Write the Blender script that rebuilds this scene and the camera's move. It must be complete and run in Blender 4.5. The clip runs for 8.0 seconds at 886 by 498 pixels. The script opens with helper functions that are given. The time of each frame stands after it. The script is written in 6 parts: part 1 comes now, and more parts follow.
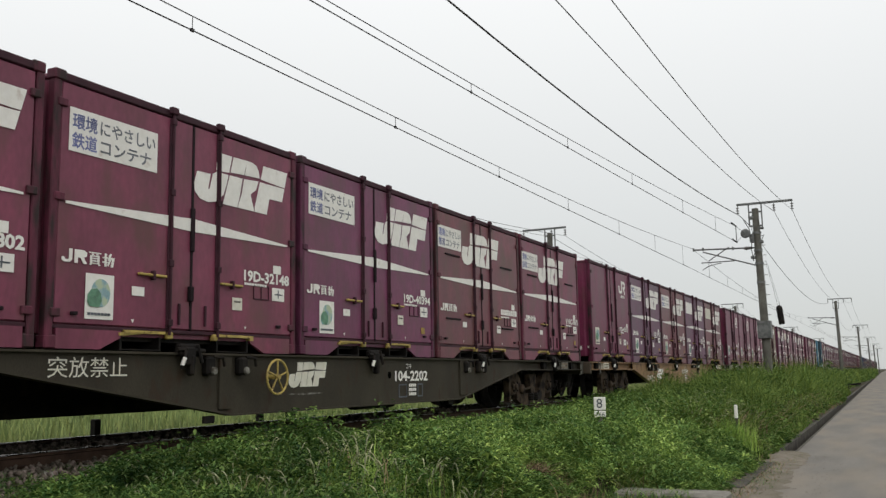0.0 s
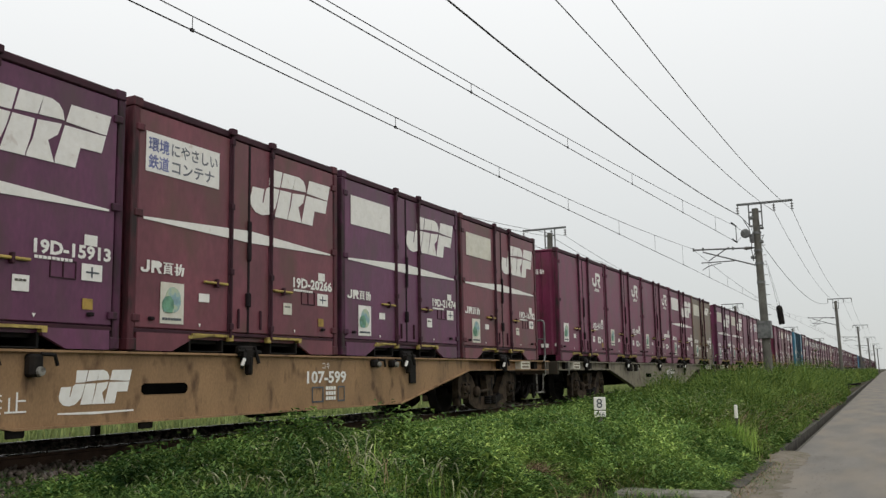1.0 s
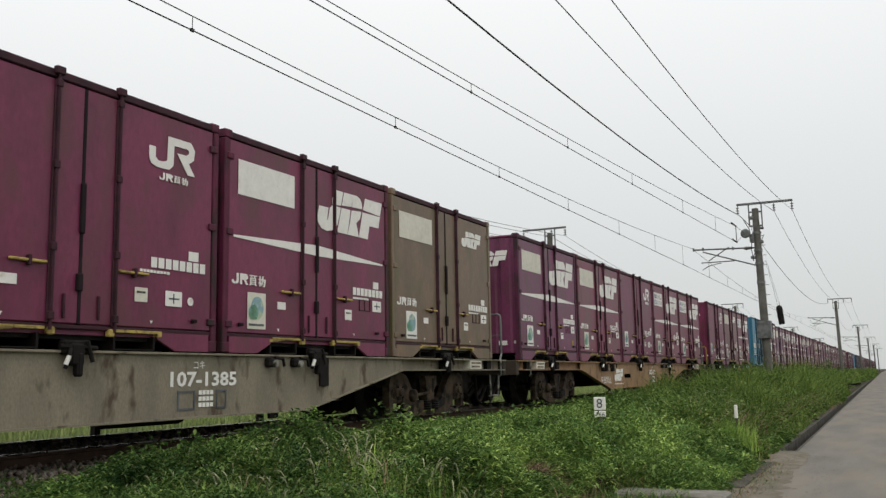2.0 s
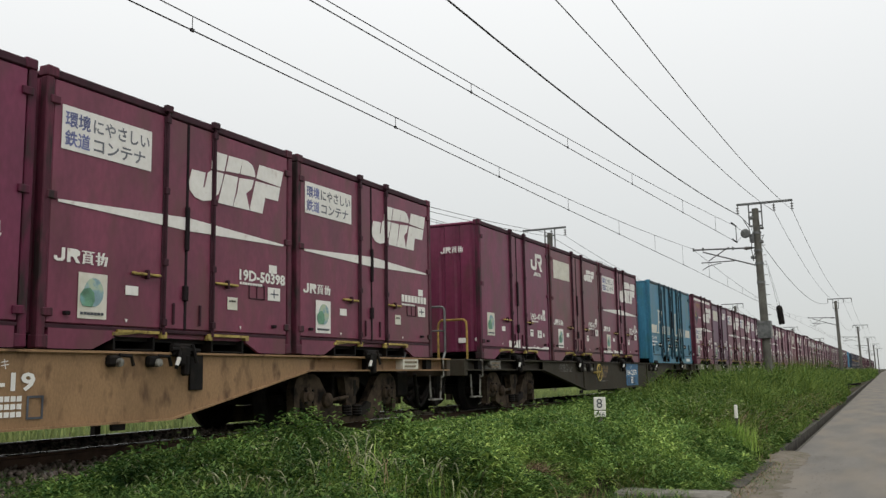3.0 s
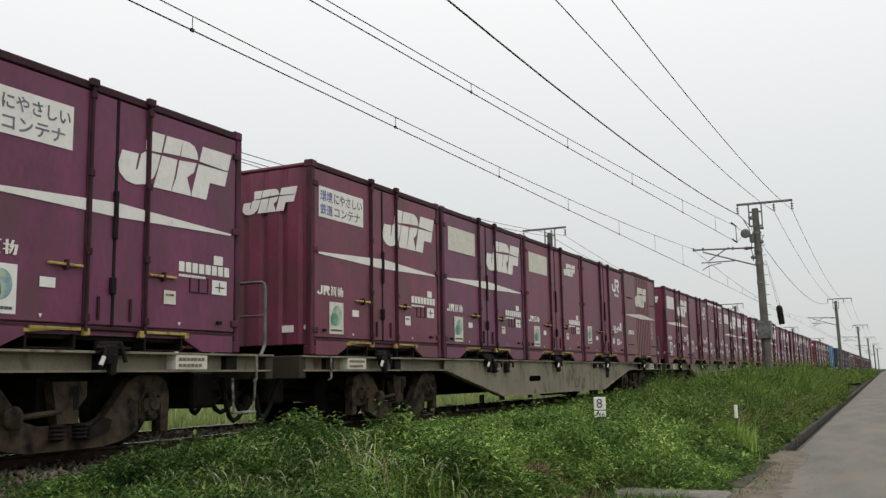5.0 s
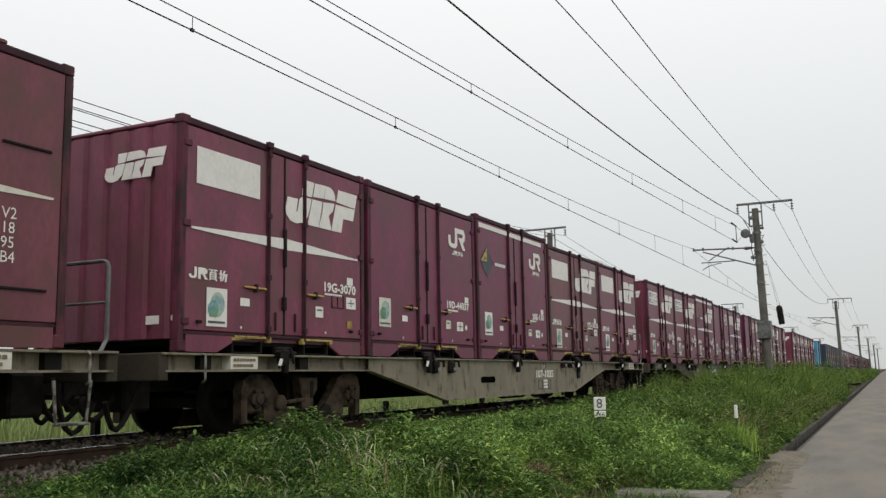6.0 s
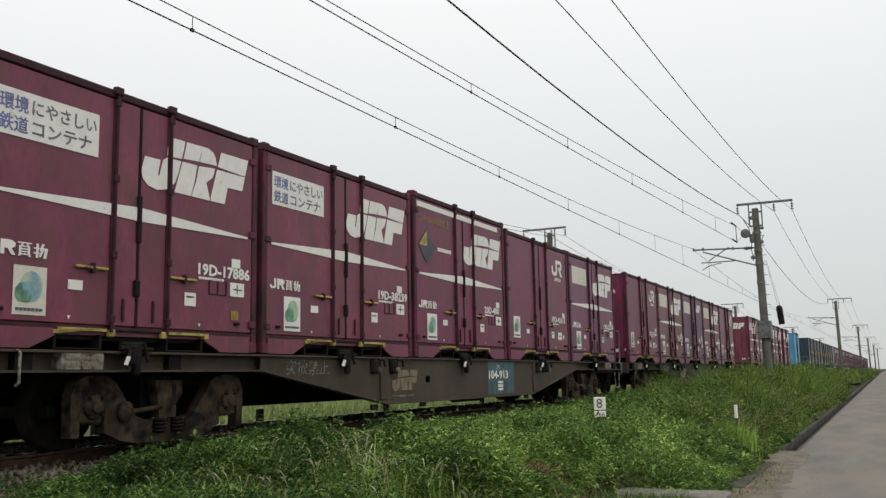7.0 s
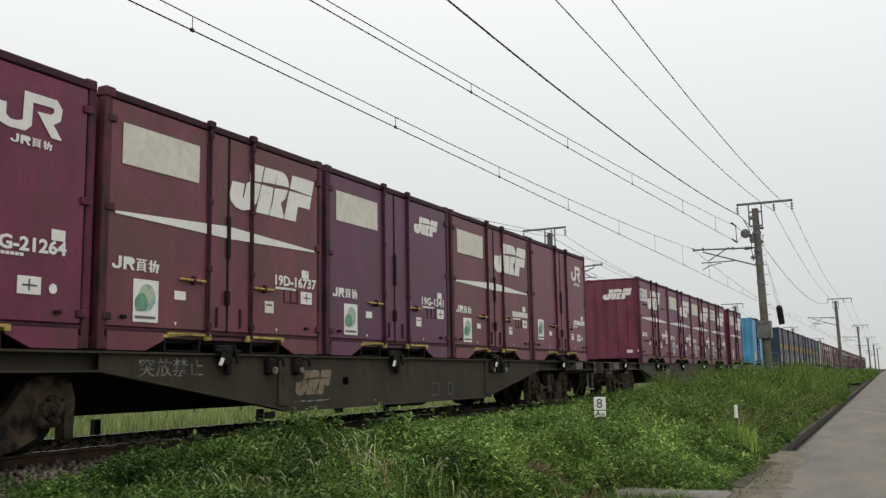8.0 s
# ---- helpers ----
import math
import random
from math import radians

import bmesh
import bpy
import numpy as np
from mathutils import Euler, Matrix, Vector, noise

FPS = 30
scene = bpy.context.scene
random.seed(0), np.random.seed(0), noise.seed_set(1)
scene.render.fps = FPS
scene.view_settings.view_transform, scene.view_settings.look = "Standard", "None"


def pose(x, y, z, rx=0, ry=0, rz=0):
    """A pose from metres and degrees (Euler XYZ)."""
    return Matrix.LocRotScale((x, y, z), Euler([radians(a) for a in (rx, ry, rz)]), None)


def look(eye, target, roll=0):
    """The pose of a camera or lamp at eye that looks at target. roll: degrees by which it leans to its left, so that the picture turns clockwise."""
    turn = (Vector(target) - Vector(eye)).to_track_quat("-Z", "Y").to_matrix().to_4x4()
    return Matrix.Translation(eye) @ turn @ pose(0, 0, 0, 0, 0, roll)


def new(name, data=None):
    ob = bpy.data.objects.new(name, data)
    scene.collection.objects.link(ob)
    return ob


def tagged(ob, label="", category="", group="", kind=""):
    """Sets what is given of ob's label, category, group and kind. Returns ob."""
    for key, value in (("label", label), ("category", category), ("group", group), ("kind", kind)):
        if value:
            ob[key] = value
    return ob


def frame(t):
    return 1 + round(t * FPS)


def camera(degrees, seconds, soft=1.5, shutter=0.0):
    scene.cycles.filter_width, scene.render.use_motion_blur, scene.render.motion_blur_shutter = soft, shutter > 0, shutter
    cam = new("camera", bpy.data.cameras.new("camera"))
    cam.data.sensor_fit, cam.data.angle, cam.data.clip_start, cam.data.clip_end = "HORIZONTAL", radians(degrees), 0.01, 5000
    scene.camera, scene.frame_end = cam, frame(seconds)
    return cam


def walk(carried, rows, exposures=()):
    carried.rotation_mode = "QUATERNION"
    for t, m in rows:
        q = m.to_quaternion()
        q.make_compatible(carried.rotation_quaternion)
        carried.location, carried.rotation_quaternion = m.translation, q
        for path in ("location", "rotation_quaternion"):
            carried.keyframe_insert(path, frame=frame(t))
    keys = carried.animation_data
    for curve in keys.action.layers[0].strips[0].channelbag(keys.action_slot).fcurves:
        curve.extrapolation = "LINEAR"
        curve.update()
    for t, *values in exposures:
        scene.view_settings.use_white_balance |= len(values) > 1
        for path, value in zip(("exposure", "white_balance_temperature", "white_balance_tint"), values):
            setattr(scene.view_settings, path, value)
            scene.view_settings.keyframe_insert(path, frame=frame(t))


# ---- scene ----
cam = camera(51.87, 8.0, soft=1.4)
EYE = (0.0, 0.0, 1.5)
YAW, PITCH, ROLL = radians(26.012), radians(7.979), -1.044
AIM = (EYE[0] - math.sin(YAW) * math.cos(PITCH), EYE[1] + math.cos(YAW) * math.cos(PITCH), EYE[2] + math.sin(PITCH))
walk(cam, [(0.0, look(EYE, AIM, ROLL)), (8.0, look(EYE, AIM, ROLL))])

# ---- light: bright overcast sky ----
world = bpy.data.worlds.new("overcast")
scene.world = world
world.use_nodes = True
wn, wl = world.node_tree.nodes, world.node_tree.links
wn.clear()
w_out, w_bg, w_mix = wn.new("ShaderNodeOutputWorld"), wn.new("ShaderNodeBackground"), wn.new("ShaderNodeMix")
w_sky = wn.new("ShaderNodeTexSky")
w_sky.sky_type, w_sky.sun_disc = "NISHITA", False
w_sky.sun_elevation, w_sky.sun_rotation = radians(55), radians(-150)
w_mix.data_type = "RGBA"
w_mix.inputs[0].default_value = 0.93
w_co, w_sep, w_ramp = wn.new("ShaderNodeTexCoord"), wn.new("ShaderNodeSeparateXYZ"), wn.new("ShaderNodeValToRGB")
wl.new(w_co.outputs["Generated"], w_sep.inputs[0])
wl.new(w_sep.outputs[2], w_ramp.inputs[0])
w_ramp.color_ramp.elements[0].position, w_ramp.color_ramp.elements[0].color = 0.0, (6.1, 6.3, 6.2, 1)
w_ramp.color_ramp.elements[1].position, w_ramp.color_ramp.elements[1].color = 0.42, (10.2, 10.3, 10.25, 1)
wl.new(w_sky.outputs[0], w_mix.inputs[6])
wl.new(w_ramp.outputs[0], w_mix.inputs[7])
wl.new(w_mix.outputs[2], w_bg.inputs[0])
w_bg.inputs[1].default_value = 0.1
wl.new(w_bg.outputs[0], w_out.inputs[0])

sun = new("sun", bpy.data.lights.new("sun", "SUN"))
sun.data.energy, sun.data.angle, sun.data.color = 0.8, radians(25), (1.0, 0.97, 0.92)
sun.matrix_world = look((0, 0, 0), (-0.35, 0.5, -0.95))
scene.view_settings.exposure = 0.0

# ---- plan, in metres ----
TRACK, RAIL, DECK = -7.81, 0.868, 1.808     # track centre, rail top, wagon deck
SIDE = -6.585                                # side face of the containers
SPEED, PITCH_W, REAR0, SLOT = 22.83, 20.4, 20.334, 3.819
BLOCK = 5 * 3.715 + 4 * 0.104


# ---- materials ----
def shader(name, base, rough=0.7, metal=0.0, dark=None, scale=3.0, amount=0.5, bump=0.15, fine=60.0, stretch=(1, 1, 1), island=0.0,
           rand=0.0, leaf=0.0, coat=None, coat_at=(0.55, 0.7), coat_scale=6.0, spec=0.4):
    """A surface with stains at a large scale, grain at a small one, and optional patches of a second coat (rust, dust, moss)."""
    m = bpy.data.materials.new(name)
    m.use_nodes = True
    n, l = m.node_tree.nodes, m.node_tree.links
    b = n["Principled BSDF"]
    b.inputs["Metallic"].default_value = metal
    b.inputs["Specular IOR Level"].default_value = spec
    tc, mp = n.new("ShaderNodeTexCoord"), n.new("ShaderNodeMapping")
    info = n.new("ShaderNodeObjectInfo")
    shift = n.new("ShaderNodeVectorMath")
    shift.operation = "SCALE"
    shift.inputs[0].default_value = (17.0, 31.0, 13.0)
    l.new(info.outputs["Random"], shift.inputs["Scale"])
    mp.inputs["Scale"].default_value = stretch
    l.new(shift.outputs[0], mp.inputs["Location"])
    l.new(tc.outputs["Object"], mp.inputs["Vector"])
    big, small = n.new("ShaderNodeTexNoise"), n.new("ShaderNodeTexNoise")
    big.inputs["Scale"].default_value, big.inputs["Detail"].default_value = scale, 6
    small.inputs["Scale"].default_value, small.inputs["Detail"].default_value = fine, 3
    l.new(mp.outputs[0], big.inputs["Vector"])
    l.new(mp.outputs[0], small.inputs["Vector"])
    ramp = n.new("ShaderNodeValToRGB")
    d = dark or tuple(c * (1 - amount) for c in base)
    ramp.color_ramp.elements[0].position, ramp.color_ramp.elements[0].color = 0.32, (*d, 1)
    ramp.color_ramp.elements[1].position, ramp.color_ramp.elements[1].color = 0.62, (*base, 1)
    l.new(big.outputs[0], ramp.inputs[0])
    grain = n.new("ShaderNodeMix")
    grain.data_type, grain.blend_type = "RGBA", "OVERLAY"
    grain.inputs[0].default_value = 0.28
    l.new(ramp.outputs[0], grain.inputs[6])
    l.new(small.outputs[0], grain.inputs[7])
    col = grain.outputs[2]
    if coat:
        third, cr, mx = n.new("ShaderNodeTexNoise"), n.new("ShaderNodeValToRGB"), n.new("ShaderNodeMix")
        third.inputs["Scale"].default_value, third.inputs["Detail"].default_value = coat_scale, 8
        l.new(mp.outputs[0], third.inputs["Vector"])
        cr.color_ramp.elements[0].position, cr.color_ramp.elements[1].position = coat_at
        l.new(third.outputs[0], cr.inputs[0])
        mx.data_type = "RGBA"
        l.new(cr.outputs[0], mx.inputs[0])
        l.new(col, mx.inputs[6])
        mx.inputs[7].default_value = (*coat, 1)
        col = mx.outputs[2]
    if island or rand:
        hsv, mr = n.new("ShaderNodeHueSaturation"), n.new("ShaderNodeMapRange")
        src = info.outputs["Random"]
        if island:
            src = n.new("ShaderNodeNewGeometry").outputs["Random Per Island"]
        k = island or rand
        mr.inputs["To Min"].default_value, mr.inputs["To Max"].default_value = 1 - k, 1 + k
        l.new(src, mr.inputs["Value"])
        l.new(mr.outputs[0], hsv.inputs["Value"])
        l.new(col, hsv.inputs["Color"])
        if island:
            hm = n.new("ShaderNodeMapRange")
            hm.inputs["To Min"].default_value, hm.inputs["To Max"].default_value = 0.5 + 0.06 * island, 0.5 - 0.06 * island
            l.new(src, hm.inputs["Value"])
            l.new(hm.outputs[0], hsv.inputs["Hue"])
        col = hsv.outputs[0]
    l.new(col, b.inputs["Base Color"])
    rr = n.new("ShaderNodeMapRange")
    rr.inputs["To Min"].default_value, rr.inputs["To Max"].default_value = max(rough - 0.12, 0.05), min(rough + 0.12, 1)
    l.new(big.outputs[0], rr.inputs["Value"])
    l.new(rr.outputs[0], b.inputs["Roughness"])
    if bump:
        bp = n.new("ShaderNodeBump")
        bp.inputs["Strength"].default_value, bp.inputs["Distance"].default_value = bump, 0.01
        l.new(small.outputs[0], bp.inputs["Height"])
        l.new(bp.outputs[0], b.inputs["Normal"])
    if leaf:
        tr, ms = n.new("ShaderNodeBsdfTranslucent"), n.new("ShaderNodeMixShader")
        l.new(col, tr.inputs["Color"])
        ms.inputs[0].default_value = leaf
        out = n["Material Output"]
        l.new(b.outputs[0], ms.inputs[1])
        l.new(tr.outputs[0], ms.inputs[2])
        l.new(ms.outputs[0], out.inputs["Surface"])
    return m


def paint(name, base):
    return shader(name, base, rough=0.42, scale=1.4, amount=0.32, bump=0.05, fine=13, stretch=(1.7, 1.7, 0.8), rand=0.05,
                  coat=(base[0] * 0.58 + 0.012, base[1] * 0.72 + 0.014, base[2] * 0.54 + 0.008), coat_at=(0.48, 0.70), coat_scale=1.7, spec=0.36)


def worn(base):
    """The same paint at about 0.6 of its colour, with dark patches, for corner posts and hinges."""
    r, g, b = base
    return shader("dark_post_paint", (r * 0.62, g * 0.60, b * 0.60), 0.6, scale=3, amount=0.45, bump=0.08, fine=20, stretch=(2, 2, 0.6), coat=(0.030, 0.018, 0.018), coat_at=(0.46, 0.64), coat_scale=4, spec=0.25)


PAINTS = {
    "maroon": paint("maroon_paint", (0.208, 0.047, 0.085)),
    "red": paint("red_maroon_paint", (0.190, 0.031, 0.078)),
    "purple": paint("purple_paint", (0.185, 0.044, 0.103)),
    "brown": paint("brown_maroon_paint", (0.188, 0.054, 0.071)),
    "violet": paint("violet_paint", (0.146, 0.044, 0.100)),
    "olive": paint("olive_brown_paint", (0.19, 0.125, 0.080)),
    "blue": paint("teal_blue_paint", (0.052, 0.215, 0.335)),
    "sky": paint("light_blue_paint", (0.10, 0.36, 0.60)),
    "navy": paint("navy_paint", (0.030, 0.048, 0.085)),
    "pale": paint("pale_grey_paint", (0.45, 0.45, 0.46)),
}
POSTS = {m: worn(tuple(c)) for m, c in (("maroon_paint", (0.208, 0.047, 0.085)), ("red_maroon_paint", (0.19, 0.031, 0.078)), ("purple_paint", (0.185, 0.044, 0.103)), ("violet_paint", (0.146, 0.044, 0.100)), ("brown_maroon_paint", (0.188, 0.054, 0.071)))}
SHADES = {
    "dark": shader("dark_green_grey_steel", (0.055, 0.047, 0.034), 0.7, scale=2, amount=0.35, coat=(0.045, 0.030, 0.020), stretch=(1, 1, 0.5), spec=0.15),
    "grey": shader("grey_beige_steel", (0.250, 0.218, 0.160), 0.62, scale=2, amount=0.3, coat=(0.09, 0.065, 0.045), stretch=(1, 1, 0.5), spec=0.2),
    "orange": shader("faded_orange_brown_steel", (0.335, 0.205, 0.108), 0.62, scale=2, amount=0.3, coat=(0.12, 0.07, 0.04), stretch=(1, 1, 0.5), spec=0.2),
    "brownish": shader("dark_brown_grey_steel", (0.082, 0.063, 0.046), 0.66, scale=2, amount=0.35, coat=(0.06, 0.045, 0.03), stretch=(1, 1, 0.5), spec=0.2),
}
WHITE = shader("worn_white_paint", (0.84, 0.815, 0.765), 0.6, scale=5, amount=0.07, bump=0.03, fine=20, coat=(0.50, 0.41, 0.35), coat_at=(0.64, 0.84), coat_scale=9)
CREAM = shader("faded_cream_film", (0.70, 0.67, 0.57), 0.6, scale=3, amount=0.10, bump=0.02, fine=12)
INK = shader("dark_ink", (0.10, 0.11, 0.13), 0.7, bump=0.0)
SLOGANINK = shader("faded_dark_ink", (0.20, 0.21, 0.23), 0.7, bump=0.0)
BLUEINK = shader("blue_ink", (0.19, 0.21, 0.42), 0.7, bump=0.0)
TREEGREEN = shader("sticker_green", (0.16, 0.34, 0.22), 0.6, scale=9, amount=0.5, bump=0.0, coat=(0.25, 0.45, 0.55), coat_scale=5)
GLOBE = shader("sticker_blue_green", (0.30, 0.46, 0.50), 0.6, scale=9, amount=0.3, bump=0.0, coat=(0.45, 0.52, 0.36), coat_at=(0.46, 0.58), coat_scale=9)
NAVYEDGE = shader("dark_blue_edge", (0.030, 0.060, 0.085), 0.6, scale=6, coat=(0.07, 0.05, 0.04))
SEAM = shader("door_seal", (0.022, 0.014, 0.017), 0.75, spec=0.15)
EDGE = shader("worn_dark_edge", (0.054, 0.017, 0.027), 0.65, spec=0.25, scale=6)
YELLOW = shader("yellow_paint", (0.50, 0.37, 0.10), 0.55, scale=9, amount=0.4, coat=(0.12, 0.07, 0.03), coat_scale=14)
GOLD = shader("faded_gold_paint", (0.42, 0.27, 0.06), 0.6, scale=9)
TAN = shader("rubbed_tan_paint", (0.26, 0.20, 0.13), 0.7, scale=9, amount=0.3, coat=(0.10, 0.075, 0.05), coat_at=(0.50, 0.66), coat_scale=9)
SILLGOLD = shader("rubbed_gold_paint", (0.17, 0.110, 0.050), 0.7, scale=9, amount=0.4, coat=(0.055, 0.045, 0.033), coat_at=(0.48, 0.62), coat_scale=10)
STEEL = shader("grimy_black_steel", (0.014, 0.012, 0.011), 0.7, scale=5, coat=(0.030, 0.023, 0.018), coat_at=(0.5, 0.8), spec=0.12)
BOGIE = shader("rusty_bogie_steel", (0.082, 0.058, 0.040), 0.8, scale=5, coat=(0.010, 0.008, 0.007), coat_at=(0.46, 0.66), spec=0.12)
RODBLUE = shader("grimy_blue_rod", (0.040, 0.085, 0.115), 0.6, scale=5, coat=(0.045, 0.035, 0.030), coat_at=(0.55, 0.72), coat_scale=8, spec=0.2)
# Near-black colour that stands for the dark inside of the sill holes.
HOLE = shader("painted_hole_shade", (0.004, 0.004, 0.004), 0.9, bump=0, spec=0.0)
DULL = shader("dirty_pale_paint", (0.26, 0.25, 0.22), 0.7, scale=9, amount=0.4, coat=(0.05, 0.04, 0.03), coat_at=(0.45, 0.6), coat_scale=12)
RUST = shader("rail_rust", (0.060, 0.036, 0.025), 0.8, spec=0.12, scale=8)
SHINY = shader("rail_head_steel", (0.50, 0.49, 0.48), 0.28, metal=1.0, bump=0.02)
BALLAST = shader("ballast_stone", (0.170, 0.141, 0.114), 0.95, scale=20, amount=0.5, rand=0.0, island=0.5, spec=0.1)
CONCRETE = shader("weathered_concrete", (0.24, 0.225, 0.195), 0.9, scale=2.5, amount=0.35, bump=0.4, coat=(0.13, 0.12, 0.10), coat_at=(0.5, 0.75))
POLECON = shader("grey_pole_concrete", (0.145, 0.14, 0.12), 0.9, scale=3, amount=0.35, bump=0.3, coat=(0.11, 0.10, 0.085), coat_scale=5)
ASPHALT = shader("old_asphalt", (0.200, 0.186, 0.167), 0.92, scale=1.6, amount=0.22, bump=0.5, fine=70, stretch=(1.2, 0.30, 1), coat=(0.255, 0.218, 0.170), coat_at=(0.42, 0.80), coat_scale=0.9, spec=0.12)
SOIL = shader("weedy_soil", (0.062, 0.051, 0.033), 0.95, spec=0.12, scale=1.2, amount=0.4, bump=0.6, fine=25, coat=(0.045, 0.065, 0.022), coat_at=(0.50, 0.68), coat_scale=0.8)
# Darker concrete: the gutter wall's shade in the colour, grime on the slab.
DARKCON = shader("dirty_shaded_concrete", (0.115, 0.105, 0.088), 0.9, spec=0.12, scale=2.5, amount=0.45, bump=0.4, coat=(0.05, 0.047, 0.04), coat_at=(0.45, 0.7))
GRIT = shader("dusty_gravel_dirt", (0.200, 0.170, 0.130), 0.95, scale=3, amount=0.35, bump=0.8, fine=70, coat=(0.12, 0.105, 0.07), coat_at=(0.48, 0.66), coat_scale=2)
GALV = shader("galvanised_steel", (0.20, 0.205, 0.20), 0.5, metal=0.5, scale=6)
WIRE = shader("dark_wire", (0.045, 0.045, 0.045), 0.5, metal=0.3, bump=0)
PORCELAIN = shader("grey_insulator", (0.16, 0.15, 0.14), 0.3)
LEAF_D = shader("dark_weed_leaf", (0.142, 0.250, 0.062), 0.75, dark=(0.034, 0.078, 0.021), scale=1.6, amount=0.5, bump=0, island=0.68, leaf=0.24, spec=0.22)
LEAF_M = shader("fresh_weed_leaf", (0.280, 0.415, 0.112), 0.75, dark=(0.090, 0.178, 0.046), scale=1.1, amount=0.5, bump=0, island=0.52, leaf=0.26, spec=0.18)
# Shaded copies of the near leaf and blade: farther growth is darkened by colour.
LEAF_F = shader("shaded_weed_leaf", (0.165, 0.265, 0.064), 0.8, dark=(0.045, 0.098, 0.026), scale=0.7, amount=0.5, bump=0, island=0.55, leaf=0.22, spec=0.15)
LEAF_G = shader("coarse_grass_shaded", (0.165, 0.250, 0.055), 0.75, scale=0.4, amount=0.45, bump=0, island=0.45, leaf=0.25, spec=0.2)
LEAF_L = shader("light_grass_blade", (0.250, 0.390, 0.078), 0.7, scale=0.5, amount=0.4, bump=0, island=0.4, leaf=0.3, spec=0.3)
SEED = shader("pale_seed_head", (0.52, 0.53, 0.32), 0.8, bump=0, island=0.3, leaf=0.2)
DRYLEAF = shader("dry_stalk", (0.270, 0.190, 0.105), 0.85, bump=0, island=0.4)
FIELD = shader("field_grass", (0.30, 0.38, 0.13), 0.8, scale=0.3, amount=0.35, bump=0, island=0.35, leaf=0.25)


# ---- mesh tools ----
def vf_box(x0, x1, y0, y1, z0, z1):
    v = [(x, y, z) for x in (x0, x1) for y in (y0, y1) for z in (z0, z1)]
    return v, [(0, 1, 3, 2), (4, 6, 7, 5), (0, 4, 5, 1), (2, 3, 7, 6), (0, 2, 6, 4), (1, 5, 7, 3)]


def vf_join(*parts):
    v, f = [], []
    for pv, pf in parts:
        o = len(v)
        v += list(pv)
        f += [tuple(i + o for i in q) for q in pf]
    return v, f


def vf_soft(x0, x1, y0, y1, z0, z1, c=0.01):
    """A box with chamfered edges."""
    v = []
    for sx in (0, 1):
        for sy in (0, 1):
            for sz in (0, 1):
                p = ((x0, x1)[sx], (y0, y1)[sy], (z0, z1)[sz])
                d = (1 - 2 * sx, 1 - 2 * sy, 1 - 2 * sz)
                for a in range(3):
                    v.append(tuple(p[i] + (0 if i == a else c * d[i]) for i in range(3)))
    def i(sx, sy, sz, a):
        return ((sx * 2 + sy) * 2 + sz) * 3 + a
    f = []
    for s in (0, 1):
        q = [i(s, 0, 0, 0), i(s, 1, 0, 0), i(s, 1, 1, 0), i(s, 0, 1, 0)]
        f.append(tuple(q if s else q[::-1]))
        q = [i(0, s, 0, 1), i(1, s, 0, 1), i(1, s, 1, 1), i(0, s, 1, 1)]
        f.append(tuple(q[::-1] if s else q))
        q = [i(0, 0, s, 2), i(1, 0, s, 2), i(1, 1, s, 2), i(0, 1, s, 2)]
        f.append(tuple(q if s else q[::-1]))
    for a in (0, 1):
        for b in (0, 1):
            f.append((i(a, b, 0, 0), i(a, b, 1, 0), i(a, b, 1, 1), i(a, b, 0, 1)))
            f.append((i(a, 0, b, 0), i(a, 1, b, 0), i(a, 1, b, 2), i(a, 0, b, 2)))
            f.append((i(0, a, b, 1), i(1, a, b, 1), i(1, a, b, 2), i(0, a, b, 2)))
            for c3 in (0, 1):
                f.append((i(a, b, c3, 0), i(a, b, c3, 1), i(a, b, c3, 2)))
    return v, f


def vf_rod(p, q, r, n=8, r2=None):
    p, q = Vector(p), Vector(q)
    d = (q - p).normalized()
    s = d.orthogonal().normalized()
    t = d.cross(s)
    r2 = r if r2 is None else r2
    v = [tuple(p + (s * math.cos(a) + t * math.sin(a)) * r) for a in (2 * math.pi * k / n for k in range(n))]
    v += [tuple(q + (s * math.cos(a) + t * math.sin(a)) * r2) for a in (2 * math.pi * k / n for k in range(n))]
    f = [(k, (k + 1) % n, n + (k + 1) % n, n + k) for k in range(n)]
    return v, f + [tuple(range(n))[::-1], tuple(range(n, 2 * n))]


def vf_path(points, r, n=6):
    """A bent tube, one closed skin along the points."""
    pts = [Vector(p) for p in points]
    v, f, side = [], [], None
    for k, p in enumerate(pts):
        d = (pts[min(k + 1, len(pts) - 1)] - pts[max(k - 1, 0)])
        d = d.normalized() if d.length > 1e-6 else Vector((0, 0, 1))
        side = d.orthogonal() if side is None else side - d * side.dot(d)
        if side.length < 1e-5:
            side = d.orthogonal()
        side = side.normalized()
        up = d.cross(side)
        v += [tuple(p + (side * math.cos(a) + up * math.sin(a)) * r) for a in (2 * math.pi * i / n for i in range(n))]
    for k in range(len(pts) - 1):
        f += [(k * n + i, k * n + (i + 1) % n, (k + 1) * n + (i + 1) % n, (k + 1) * n + i) for i in range(n)]
    return v, f + [tuple(range(n))[::-1], tuple(range(len(v) - n, len(v)))]


def vf_prism(poly, lo, hi):
    """A slab: poly in (y, z), from x = lo to x = hi."""
    n = len(poly)
    v = [(lo, y, z) for y, z in poly] + [(hi, y, z) for y, z in poly]
    return v, [tuple(range(n))[::-1], tuple(range(n, 2 * n))] + [(k, (k + 1) % n, n + (k + 1) % n, n + k) for k in range(n)]


